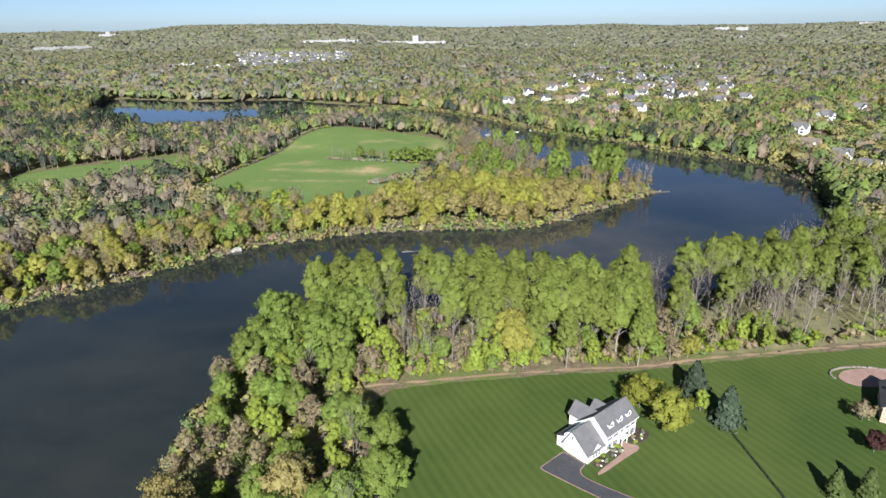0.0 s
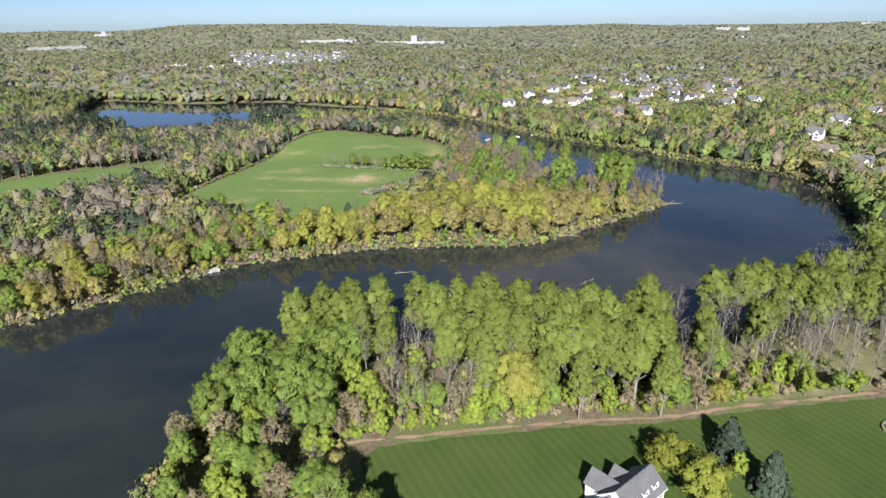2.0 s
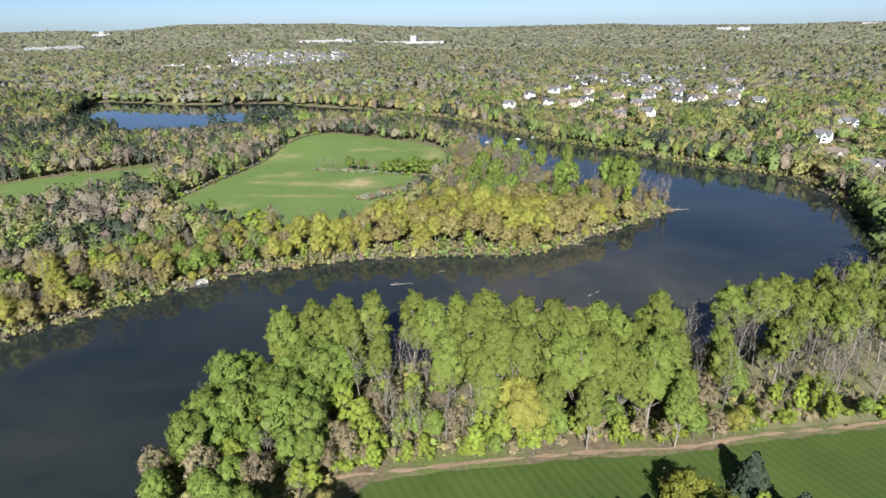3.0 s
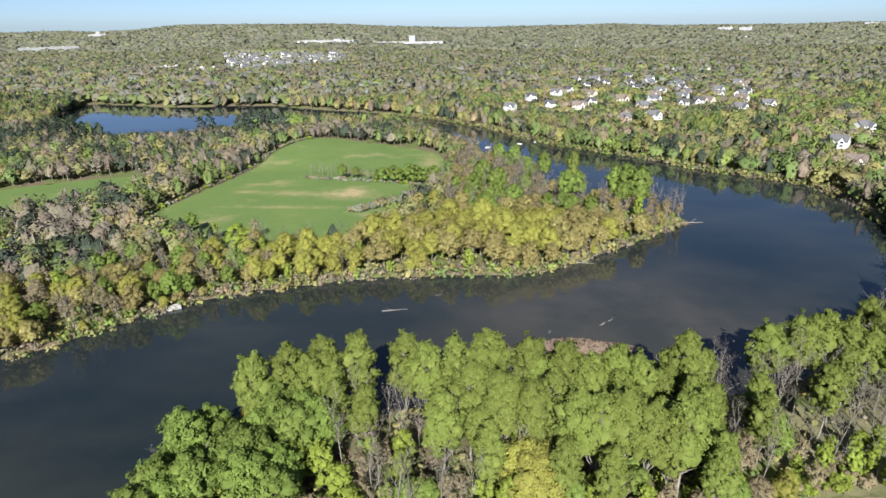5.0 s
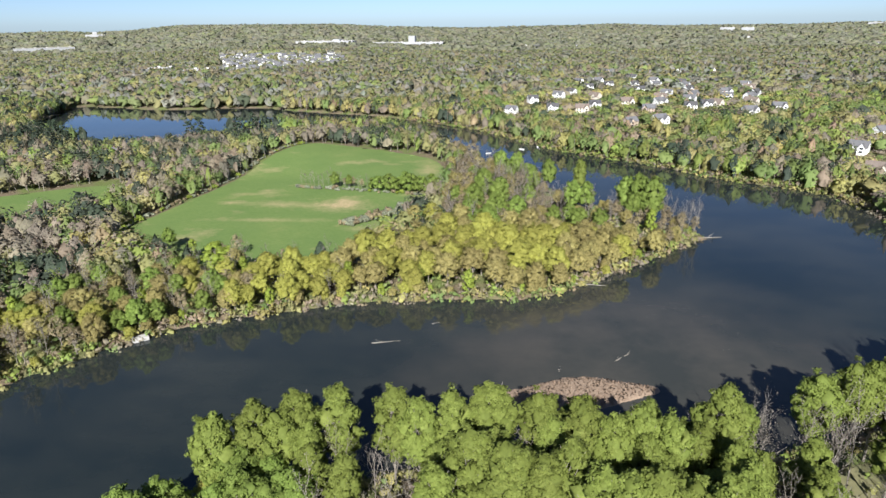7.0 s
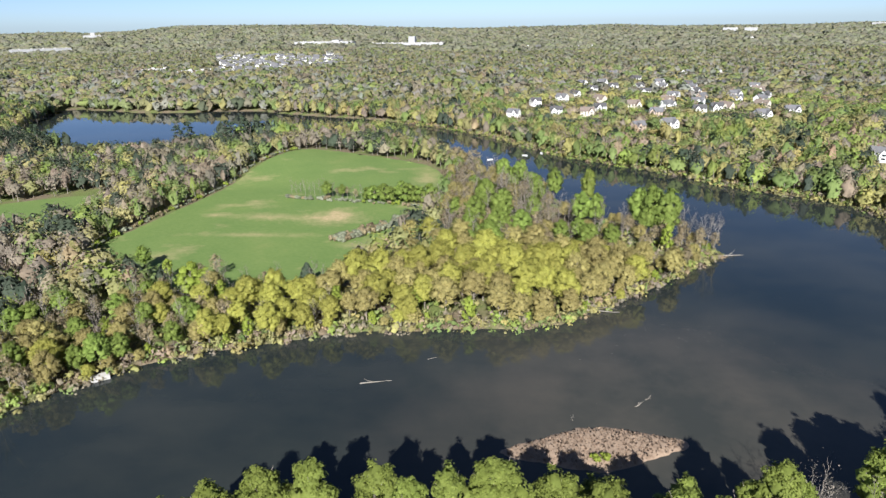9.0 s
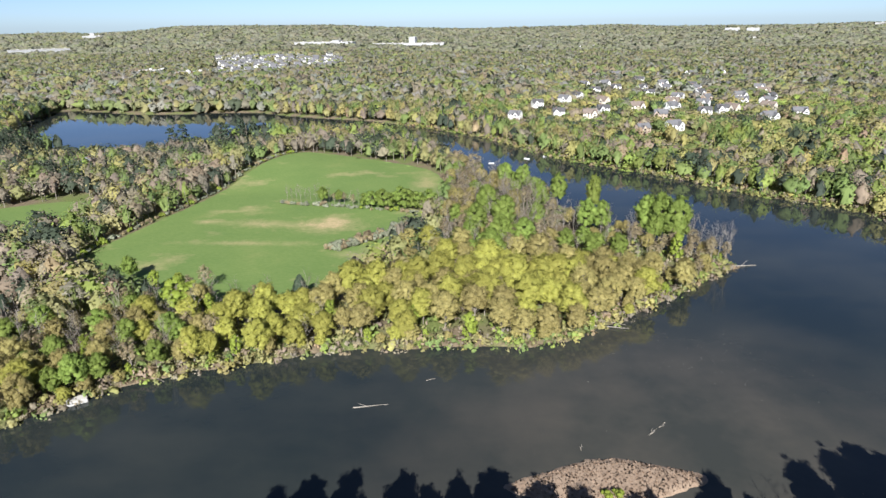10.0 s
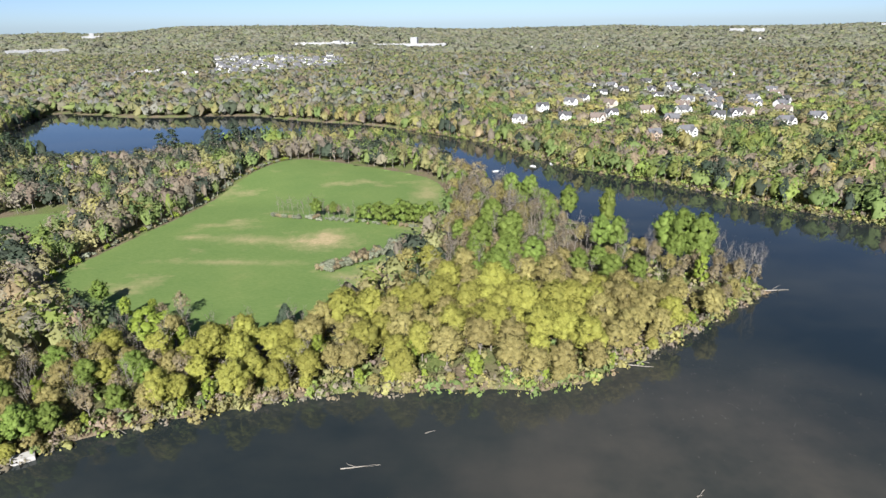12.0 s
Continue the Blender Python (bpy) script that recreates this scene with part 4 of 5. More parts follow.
def massed(name, x, y, tall, wide, lobes, rings, sides, blades, size, weights, label, rng, low=0.3, heartwood=0.62, calm=0.0, level=0.0, pines=None):
    """Woodland too large to count: every tree a few lobes of leaf sprays, with a tone of its own."""
    n = len(x)
    w = np.array(weights + [0] * (10 - len(weights)), float)[None] * np.ones((n, 1))
    sway = wobble(x, y, 170, 3)[:, None]
    w[:, [0, 6]] *= np.exp(1.2 * sway)
    w[:, [3, 4]] *= np.exp(-1.2 * sway)
    w[:, [5]] *= np.exp(2.0 * wobble(x, y, 120, 8)[:, None])
    if pines is not None:
        w[:, 5] += pines
    w /= w.sum(1, keepdims=True)
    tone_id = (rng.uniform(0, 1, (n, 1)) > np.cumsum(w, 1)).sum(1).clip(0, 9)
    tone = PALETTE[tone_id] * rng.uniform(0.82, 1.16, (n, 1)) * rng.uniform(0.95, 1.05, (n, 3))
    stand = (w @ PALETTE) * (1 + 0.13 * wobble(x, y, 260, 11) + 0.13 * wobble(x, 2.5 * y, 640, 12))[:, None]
    # calm draws tones together, painting haze's low contrast into far trees
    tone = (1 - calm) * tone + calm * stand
    h, r = tall * (1 + (1 - calm) * rng.uniform(-0.25, 0.15, n)), wide * (0.68 + 0.8 * rng.uniform(0, 1, n) ** 1.6)
    spire = ((tone_id == 5) & (rng.uniform(0, 1, n) < 0.5))[:, None]
    f = (np.arange(lobes) + rng.uniform(0.2, 0.8, (n, lobes))) / lobes
    turn = rng.uniform(0, 6.28, (n, 1)) + np.arange(lobes) * 2.4 + rng.uniform(-0.4, 0.4, (n, lobes))
    out = r[:, None] * np.where(spire, 0.15, 0.62 * np.sqrt(1 - 0.75 * f ** 2))
    rad = r[:, None] * np.where(spire, 0.75 * (1.15 - f), 0.52 * rng.uniform(0.8, 1.25, (n, lobes)))
    g = height(x, y)
    c = np.stack([x[:, None] + np.cos(turn) * out, y[:, None] + np.sin(turn) * out, g[:, None] + h[:, None] * (low + (0.88 - low) * f)], -1)
    pickl = rng.integers(0, lobes, (n, blades))
    rows = np.arange(n)[:, None]
    u = rng.normal(0, 1, (n, blades, 3))
    u /= np.linalg.norm(u, axis=2, keepdims=True)
    u[:, :, 2] = np.where(u[:, :, 2] < -0.3, -0.7 * u[:, :, 2], u[:, :, 2])
    flat = np.stack([np.ones(n), np.ones(n), np.clip(h / (2.6 * r), 0.7, 1.2)], 1)[:, None]
    p = (c[rows, pickl] + u * flat * rad[rows, pickl][:, :, None] * rng.uniform(0.75, 1.12, (n, blades, 1))).reshape(-1, 3)
    heart = np.stack([x, y, g + h * 0.4], 1)[:, None]
    away = p.reshape(n, blades, 3) - heart
    away /= np.linalg.norm(away, axis=2, keepdims=True)
    nrm = (upward(0.35 * u + 0.75 * away) + rng.normal(0, 0.2, u.shape)).reshape(-1, 3)
    s = np.repeat(size * r / wide * np.where(np.isin(tone_id, (3, 4, 8)), 0.72, 1.0), blades) * rng.uniform(0.65, 1.3, n * blades)
    cv, cn, cq = lumps(heart[:, 0] + np.stack([0 * h, 0 * h, 0.12 * h], 1), np.stack([heartwood * r, heartwood * r, 0.58 * heartwood * h], 1), rings, sides, rng, 0.25)
    cm = cv.reshape(n, -1, 3) - heart
    cm = (cm / np.linalg.norm(cm, axis=2, keepdims=True)).reshape(-1, 3)
    me = foliage(name, WOODS, rng, p, nrm, s, (upward(0.35 * u + 0.75 * away) * (1 - 0.6 * level) + np.array([0, 0, 0.7 * level]) + rng.normal(0, 0.1, u.shape)).reshape(-1, 3), (cv, upward(0.35 * cn + 0.75 * cm) * (1 - 0.6 * level) + np.array([0, 0, 0.7 * level]), cq), np.repeat(tone, blades, 0), tone)
    return tagged(new(name, me), label, "woodland", kind="stuff")


HOUSES = [(37, 904), (88, 902), (121, 878), (159, 784), (190, 787), (127, 1023), (194, 1196), (287, 985), (322, 1160), (371, 1157), (406, 1114),
          (339, 1013), (297, 821), (342, 851), (245, 862), (193, 846), (266, 1259), (270, 1122), (68, 965), (162, 1090), (247, 1375), (282, 883),
          (238, 1124), (316, 640), (360, 686), (298, 580), (305, 540), (303, 497), (426, 743), (-332, 640),
          (220, 905), (232, 945), (265, 930), (320, 955), (255, 1000), (300, 1050), (180, 905), (150, 960), (105, 985), (230, 1050), (350, 955), (375, 1000),
          (310, 1110), (200, 1130), (160, 1180), (285, 1190), (390, 1060), (140, 900), (270, 880), (330, 900)]


def away_from_houses(x, y, back, side):
    ok = np.ones(len(x), bool)
    for hx, hy in HOUSES:
        ok &= ~((np.abs(x - hx) < side) & (y > hy - back) & (y < hy + 11))
    return ok


def below_homes(x, y, tall):
    """Caps tree height before the houses so they show in the camera's view."""
    for hx, hy in HOUSES:
        gap = hy - y
        tall = np.where((np.abs(x - hx) < 13) & (gap > -4) & (gap < 130), np.minimum(tall, np.maximum(3.5, 0.115 * gap - 1)), tall)
    return tall


ESTATE = np.array([(-800, 2010), (-620, 2060), (-430, 2030), (-345, 1720), (-400, 1480), (-470, 1340), (-560, 1420), (-690, 1790)], float)
er = np.random.default_rng(31)
far_y = er.uniform(1300, 3300, 90)
FAR_HOMES = np.stack([er.uniform(-0.8, 0.6, 90) * far_y, far_y], 1)


def open_before(x, y, places, back, side):
    ok = np.ones(len(x), bool)
    for hx, hy in places:
        ok &= ~((np.abs(x - hx) < side) & (y > hy - back) & (y < hy + 8))
    return ok


# woods behind the field and on the far bank
wd = np.random.default_rng(5)
x2, y2, d2, h2, l2 = scatter(-880, 760, 200, 1000, 8.9, wd)
ok = (d2 > 0.3) & (h2 < -4) & (x2 > -0.87 * y2 - 40) & (x2 < 0.7 * y2 + 50) & (l2 < -5) & away_from_houses(x2, y2, 16, 11)
mine = ((d2 < 55) & (x2 > -285) & ((y2 < 420) | (x2 > 30)) & (y2 < 475) & (x2 < 135)) | ((x2 > -25) & (y2 > 400) & (y2 < 640) & (x2 < 135) & (d2 < 120))
belt = (x2 > -100) & (x2 < 190) & (y2 < 330) & (y2 <= 240 + np.maximum(0, x2 - 60) * 0.75)
ok &= ~mine & ~belt
west = ok & (x2 < 20 + 0.0 * y2) & (y2 < 760)
near_homes = np.maximum(depth(np.array([(20, 850), (150, 750), (340, 750), (500, 900), (500, 1010), (20, 1010)]), x2, y2), depth(np.array([(285, 470), (340, 470), (480, 740), (420, 790), (330, 700), (280, 580)]), x2, y2)) > 0
ok &= ~near_homes | (wd.uniform(0, 1, len(x2)) < 0.75)
west &= ok
low2 = below_homes(x2, y2, np.where(near_homes, 11.0, 17.0))
PINES = (-425, 688, -250, 735)
chan = west & (d2 < 60) & (y2 > 680) & (x2 > -270)
dark2 = 9 * np.exp(-((x2 - PINES[0]) ** 2 + (y2 - PINES[1]) ** 2) / 6000) + 8 * np.exp(-((x2 - PINES[2]) ** 2 + (y2 - PINES[3]) ** 2) / 2500) + 2.0 * step(300, 520, -x2) + 2.5 * chan
high2 = np.where(chan, 13.0, 15.0) + np.minimum(dark2, 8) * 0.9
high2 = np.where((x2 > -400) & (x2 < -150) & (y2 > 640) & (d2 < 75), np.minimum(high2, 11 + 0.05 * d2), high2)
low2 = low2 + np.where(near_homes, 0, np.minimum(dark2, 8) * 0.9)
east = ok & ~west
massed("west_woods", x2[west], y2[west], high2[west], 6.8, 12, 2, 5, 98, 0.9, [1.9, 0.6, 1.7, 1.8, 2.2, 2.2, 0.4, 0.2], "mixed spring woodland, brown and green", wd, heartwood=0.56, calm=0.05, level=0.35, pines=dark2[west])
massed("east_woods", x2[east], y2[east], low2[east], 7.7, 12, 2, 5, 86, 0.95, [2.6, 1.6, 2.0, 0.9, 0.7, 1.1, 1.4, 0.3], "mixed spring woodland on the far bank", wd, heartwood=0.6, calm=0.0, level=0.3, pines=dark2[east])
# haze is put into the leaf tones: greyed palette entries, evened by calm
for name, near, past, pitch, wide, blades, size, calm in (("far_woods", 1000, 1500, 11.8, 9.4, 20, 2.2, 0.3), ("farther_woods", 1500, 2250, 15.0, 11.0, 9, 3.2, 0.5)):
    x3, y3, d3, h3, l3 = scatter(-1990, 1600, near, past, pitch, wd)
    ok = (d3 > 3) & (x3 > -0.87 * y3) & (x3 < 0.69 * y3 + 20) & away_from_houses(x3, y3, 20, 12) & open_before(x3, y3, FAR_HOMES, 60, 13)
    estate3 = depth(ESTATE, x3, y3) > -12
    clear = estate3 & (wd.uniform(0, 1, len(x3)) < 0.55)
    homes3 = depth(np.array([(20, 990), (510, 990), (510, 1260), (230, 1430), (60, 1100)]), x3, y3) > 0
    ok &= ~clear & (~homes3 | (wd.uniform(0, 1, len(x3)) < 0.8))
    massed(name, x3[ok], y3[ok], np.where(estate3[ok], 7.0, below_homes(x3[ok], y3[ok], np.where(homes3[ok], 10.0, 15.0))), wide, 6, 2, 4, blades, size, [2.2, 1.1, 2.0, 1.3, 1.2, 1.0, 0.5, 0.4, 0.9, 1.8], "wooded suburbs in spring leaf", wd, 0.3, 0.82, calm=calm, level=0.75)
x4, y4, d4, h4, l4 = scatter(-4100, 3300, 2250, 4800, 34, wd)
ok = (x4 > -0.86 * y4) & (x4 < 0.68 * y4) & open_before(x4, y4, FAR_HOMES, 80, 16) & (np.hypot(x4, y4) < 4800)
# greyest and most even tones: haze painted into the farthest trees
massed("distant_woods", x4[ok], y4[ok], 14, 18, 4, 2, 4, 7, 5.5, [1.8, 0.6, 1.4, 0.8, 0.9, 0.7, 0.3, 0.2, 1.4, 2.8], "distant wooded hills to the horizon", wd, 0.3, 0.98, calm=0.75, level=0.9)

# pale trunks between the massed trees
def stems(name, x, y, tall, label, rng):
    n = len(x)
    a = np.arange(3)[None] * 2.094 + rng.uniform(0, 2, (n, 1))
    lean = rng.normal(0, 0.06, (n, 1, 2)) * tall[:, None, None]
    foot = np.stack([x[:, None] + 0.26 * np.cos(a), y[:, None] + 0.26 * np.sin(a), np.repeat(height(x, y)[:, None] - 0.3, 3, 1)], -1)
    head = np.concatenate([foot[:, :, :2] * 0.4 + 0.6 * np.stack([x, y], 1)[:, None] + lean, foot[:, :, 2:] + tall[:, None, None] * 0.8], -1)
    q = np.array([(0, 1, 4, 3), (1, 2, 5, 4), (2, 0, 3, 5)])
    me = raw(name, np.concatenate([foot, head], 1).reshape(-1, 3), (q[None] + 6 * np.arange(n)[:, None, None]).reshape(-1, 4), PALE_BARK, True)
    return tagged(new(name, me), label, "trunks", kind="stuff")


stems("woodland_trunks", x2[west | east] + 2, y2[west | east] - 2, np.where(west, high2, low2)[west | east], "pale bare trunks among the woodland", wd)

# low growth along the banks and under the trees
ug = np.random.default_rng(9)
xu, yu, du, hu, lu = scatter(-260, 260, 90, 900, 2.7, ug)
ok = (du > -1.9) & (du < 5) & (lu < -3) & (hu < -2)
massed("bank_undergrowth", xu[ok], yu[ok], 3.8, 2.4, 5, 2, 4, 30, 0.6, [1.3, 1.3, 1.6, 0.8, 0.5, 0, 0.8, 0.5], "low bushes and brush along the water's edge", ug, 0.1, 0.42)
xu, yu, du, hu, lu = scatter(-250, 190, 90, 470, 4.2, ug)
ok = (du > 6) & (lu < -7) & (hu < -3) & ((yu < 235 + np.maximum(0, xu - 60) * 0.75) | (xu < 130)) & (du < 60) & ~((xu > 84) & (yu < 300) & (ug.uniform(0, 1, len(xu)) < 0.8))
massed("woodland_undergrowth", xu[ok], yu[ok], 3.6, 2.4, 3, 2, 5, 12, 0.6, [1.2, 1.5, 1.6, 0.9, 0.4, 0, 0.9, 0], "low brush under the trees", ug, 0.1, 0.42)


# ---- houses ----
def slab(bm, corners, thick):
    """A roof plane of that thickness: corners in order, seen from above anticlockwise."""
    c = [Vector(p) for p in corners]
    n = (c[1] - c[0]).cross(c[2] - c[0]).normalized()
    lo, hi = [bm.verts.new(p) for p in c], [bm.verts.new(p + n * thick) for p in c]
    bm.faces.new(lo[::-1])
    bm.faces.new(hi)
    for i in range(4):
        j = (i + 1) % 4
        bm.faces.new((lo[i], lo[j], hi[j], hi[i]))


def gable_roof(bm, along, a, b, lo, hi, eave, ridge, over=0.4, thick=0.18, mid=None):
    """Two slopes with overhang; the ridge runs along x or y from a to b."""
    mid = (lo + hi) / 2 if mid is None else mid
    k1, k2 = (ridge - eave) / (mid - lo), (ridge - eave) / (hi - mid)
    z1, z2 = eave - over * k1, eave - over * k2
    a, b = a - over, b + over
    if along == "x":
        slab(bm, [(a, lo - over, z1), (b, lo - over, z1), (b, mid, ridge), (a, mid, ridge)], thick)
        slab(bm, [(a, mid, ridge), (b, mid, ridge), (b, hi + over, z2), (a, hi + over, z2)], thick)
    else:
        slab(bm, [(lo - over, b, z1), (lo - over, a, z1), (mid, a, ridge), (mid, b, ridge)], thick)
        slab(bm, [(mid, b, ridge), (mid, a, ridge), (hi + over, a, z2), (hi + over, b, z2)], thick)


def facade_window(parent, x, y, z, w, h, facing="front", shutters=None):
    """A window set proud of the wall: frame with glazing bars, pane and shutters."""
    turn = {"front": 0, "right": 90, "back": 180, "left": 270}[facing]
    m = pose(x, y, z, 0, 0, turn)

    def local(bm):
        bm.transform(m)
        return bm
    fr = bmesh.new()
    for d in ((-w / 2, w / 2, h / 2 - 0.09, h / 2), (-w / 2, w / 2, -h / 2, -h / 2 + 0.09), (-w / 2, -w / 2 + 0.09, -h / 2 + 0.09, h / 2 - 0.09),
              (w / 2 - 0.09, w / 2, -h / 2 + 0.09, h / 2 - 0.09), (-w / 2 + 0.09, w / 2 - 0.09, -0.03, 0.03)):
        box(fr, d[0], d[1], -0.08, 0.0, d[2], d[3])
    win = part("window", local(fr), WHITE, parent)
    part("pane", local(boxed(-w / 2 + 0.09, w / 2 - 0.09, -0.035, -0.01, -h / 2 + 0.09, h / 2 - 0.09)), GLASS, win, "dark window pane")
    if shutters:
        for sgn in (-1, 1):
            part("shutter", local(boxed(min(sgn * (w / 2 + 0.03), sgn * (w / 2 + 0.42)), max(sgn * (w / 2 + 0.03), sgn * (w / 2 + 0.42)), -0.06, 0.0, -h / 2, h / 2)), shutters, win, "dark shutter")


SHUTTER = plain("shutter_paint", (0.02, 0.022, 0.025), (0.04, 0.042, 0.045), 2.0, 0.6)
BRICK = plain("brick_wall", (0.2, 0.11, 0.085), (0.32, 0.19, 0.15), 2.5, 0.9)


def riverside_house():
    at = (31.2, 143.0)
    h = thing("house", (*at, ground_z(*at) + 0.1), "white two-storey house with grey shingle roof and dormers", "house", "", 43.8)
    part("garage_wall", prism([(0.0, -0.3), (0.0, 2.8), (5.6, 7.7), (8.4, 5.6), (8.4, -0.3)], "x", 0.0, 7.6), WHITE, h)
    bm = bmesh.new()
    gable_roof(bm, "x", 0, 7.25, 0, 8.4, 2.8, 7.7, mid=5.6)
    part("garage_roof", bm, SHINGLE, h)
    part("front_gable", prism([(1.5, 2.75), (6.3, 2.75), (3.9, 5.1)], "y", -0.06, 2.9), WHITE, h)
    bm = bmesh.new()
    gable_roof(bm, "y", 0, 2.5, 1.5, 6.3, 2.8, 5.2, 0.3, 0.14)
    part("gable_roof", bm, SHINGLE, h)
    part("wall", prism([(-0.5, -0.3), (-0.5, 6.0), (4.1, 9.9), (8.7, 6.0), (8.7, -0.3)], "x", 7.65, 22.0), WHITE, h)
    bm = bmesh.new()
    gable_roof(bm, "x", 7.65, 22.0, -0.5, 8.7, 6.0, 9.9, 0.45)
    part("roof", bm, SHINGLE, h)
    for x in (7.2, 22.46):
        bm = bmesh.new()
        for lo, hi in (((-0.98, 5.55), (4.1, 9.86)), ((4.1, 9.86), (9.18, 5.55))):
            slab(bm, [(x, lo[0], lo[1] - 0.22), (x, hi[0], hi[1] - 0.22), (x, hi[0], hi[1] + 0.16), (x, lo[0], lo[1] + 0.16)], 0.06)
        part("rake_board", bm, WHITE, h)
    part("gutter", boxed(7.3, 22.4, -1.12, -0.98, 5.42, 5.56), WHITE, h)
    for x in (10.6, 14.8, 19.0):
        d = part("dormer", prism([(x - 1.0, 6.4), (x + 1.0, 6.4), (x + 1.0, 8.0), (x, 9.1), (x - 1.0, 8.0)], "y", 0.2, 3.4), WHITE, h)
        bm = bmesh.new()
        gable_roof(bm, "y", 0.25, 2.9, x - 1.0, x + 1.0, 8.0, 9.15, 0.15, 0.08)
        part("dormer_roof", bm, SHINGLE, d)
        part("dormer_window", boxed(x - 0.3, x + 0.3, 0.13, 0.19, 7.2, 8.0), GLASS, d)
    part("rear_wing", prism([(9.6, -0.3), (15.4, -0.3), (15.4, 5.0), (12.5, 7.9), (9.6, 5.0)], "y", 8.7, 14.2), WHITE, h)
    bm = bmesh.new()
    gable_roof(bm, "y", 5.0, 14.2, 9.6, 15.4, 5.0, 7.95, 0.4)
    part("rear_roof", bm, SHINGLE, h)
    part("rear_bay", prism([(17.0, -0.3), (21.0, -0.3), (21.0, 4.6), (19.0, 6.6), (17.0, 4.6)], "y", 8.7, 12.0), WHITE, h)
    bm = bmesh.new()
    gable_roof(bm, "y", 6.8, 12.0, 17.0, 21.0, 4.6, 6.65, 0.35)
    part("bay_roof", bm, SHINGLE, h)
    part("rear_porch", prism([(8.4, -0.3), (8.4, 4.4), (11.2, 3.2), (11.2, -0.3)], "x", 0.4, 6.8), WHITE, h)
    bm = bmesh.new()
    slab(bm, [(0.1, 8.45, 4.45), (7.1, 8.45, 4.45), (7.1, 11.5, 3.15), (0.1, 11.5, 3.15)], 0.14)
    part("porch_roof", bm, SHINGLE_DARK, h)
    for x in (9.2, 11.9, 17.7, 20.4):
        facade_window(h, x, -0.5, 4.5, 1.1, 1.7, "front", SHUTTER)
        facade_window(h, x, -0.5, 1.55, 1.1, 1.9, "front", SHUTTER)
    facade_window(h, 14.8, -0.5, 4.6, 1.5, 1.7)
    for x in (2.7, 3.9, 5.1):
        facade_window(h, x, -0.06, 1.6, 0.9, 1.8)
    facade_window(h, 3.9, -0.06, 3.8, 0.8, 0.9)
    for y in (2.2, 6.0):
        facade_window(h, 22.0, y, 4.5, 1.0, 1.6, "right", SHUTTER)
        facade_window(h, 22.0, y, 1.5, 1.0, 1.8, "right", SHUTTER)
    door = part("door", boxed(14.3, 15.3, -0.58, -0.5, 0.15, 2.3), SHUTTER, h, "dark panelled front door")
    part("door_handle", boxed(15.1, 15.18, -0.66, -0.58, 1.1, 1.25), CONCRETE, door)
    for x in (13.6, 16.0):
        part("portico_column", prism([(x + 0.14 * math.cos(a * math.pi / 4), -1.7 + 0.14 * math.sin(a * math.pi / 4)) for a in range(8)], "z", 0.1, 2.6), WHITE, h)
    part("portico_roof", prism([(13.2, 2.6), (16.4, 2.6), (14.8, 3.7)], "y", -2.0, -0.5), WHITE, h)
    part("step", boxed(13.4, 16.2, -2.1, -0.5, -0.3, 0.12), PAVER, h)
    for y in (0.9, 4.4):
        g = part("garage_door", boxed(-0.05, 0.0, y, y + 2.8, -0.05, 2.35), CREAM, h, "pale panelled garage door")
        for k in range(4):
            part("door_panel", boxed(-0.09, -0.05, y + 0.08, y + 2.72, 0.02 + 0.58 * k, 0.53 + 0.58 * k), WHITE, g)
    facade_window(h, 0.0, 5.4, 5.6, 0.8, 1.1, "left")
    return h


riverside_house()
HX, HY = Vector((math.cos(radians(43.8)), math.sin(radians(43.8)), 0)), Vector((-math.sin(radians(43.8)), math.cos(radians(43.8)), 0))


def yard(u, v, lift=0.0):
    p = Vector((31.2, 143.0, 0)) + HX * u + HY * v
    return (p.x, p.y, ground_z(p.x, p.y) + lift)


def paving(name, outline, lift, material, label, category):
    """A thin flat slab lying on the lawn."""
    bm = bmesh.new()
    pts = rounded(outline, 2)
    lo = [bm.verts.new((px, py, ground_z(px, py) + 0.05)) for px, py in pts]
    hi = [bm.verts.new((px, py, ground_z(px, py) + lift)) for px, py in pts]
    bm.faces.new(hi)
    for i in range(len(pts)):
        j = (i + 1) % len(pts)
        bm.faces.new((lo[i], lo[j], hi[j], hi[i]))
    bmesh.ops.recalc_face_normals(bm, faces=bm.faces)
    bmesh.ops.triangulate(bm, faces=[f for f in bm.faces if len(f.verts) > 4])
    me = bpy.data.meshes.new(name)
    bm.to_mesh(me)
    bm.free()
    me.materials.append(material)
    return tagged(new(name, me), label, category, kind="structure")


def grown(outline, by):
    p = rounded(outline, 2)
    c = p.mean(0)
    t = np.roll(p, -1, 0) - np.roll(p, 1, 0)
    n = np.stack([t[:, 1], -t[:, 0]], 1) / np.linalg.norm(t, axis=1, keepdims=True)
    area = np.sum(p[:, 0] * np.roll(p[:, 1], -1) - p[:, 1] * np.roll(p[:, 0], -1))
    return p + n * (by if area > 0 else -by)


DRIVE = [(18.2, 140.6), (18.6, 141.2), (25.0, 147.6), (25.6, 147.6), (30.4, 143.2), (30.2, 142.4), (28.8, 140.8), (28.8, 138.2), (33, 135.0), (40.2, 130.8), (52, 124), (49, 119.5), (37, 127.4), (32.3, 130.4)]
paving("driveway_edging", grown(DRIVE, 0.3), 0.17, PAVER, "pale edging round the driveway", "edging")
paving("driveway", DRIVE, 0.2, TAR, "dark asphalt driveway beside the house", "driveway")
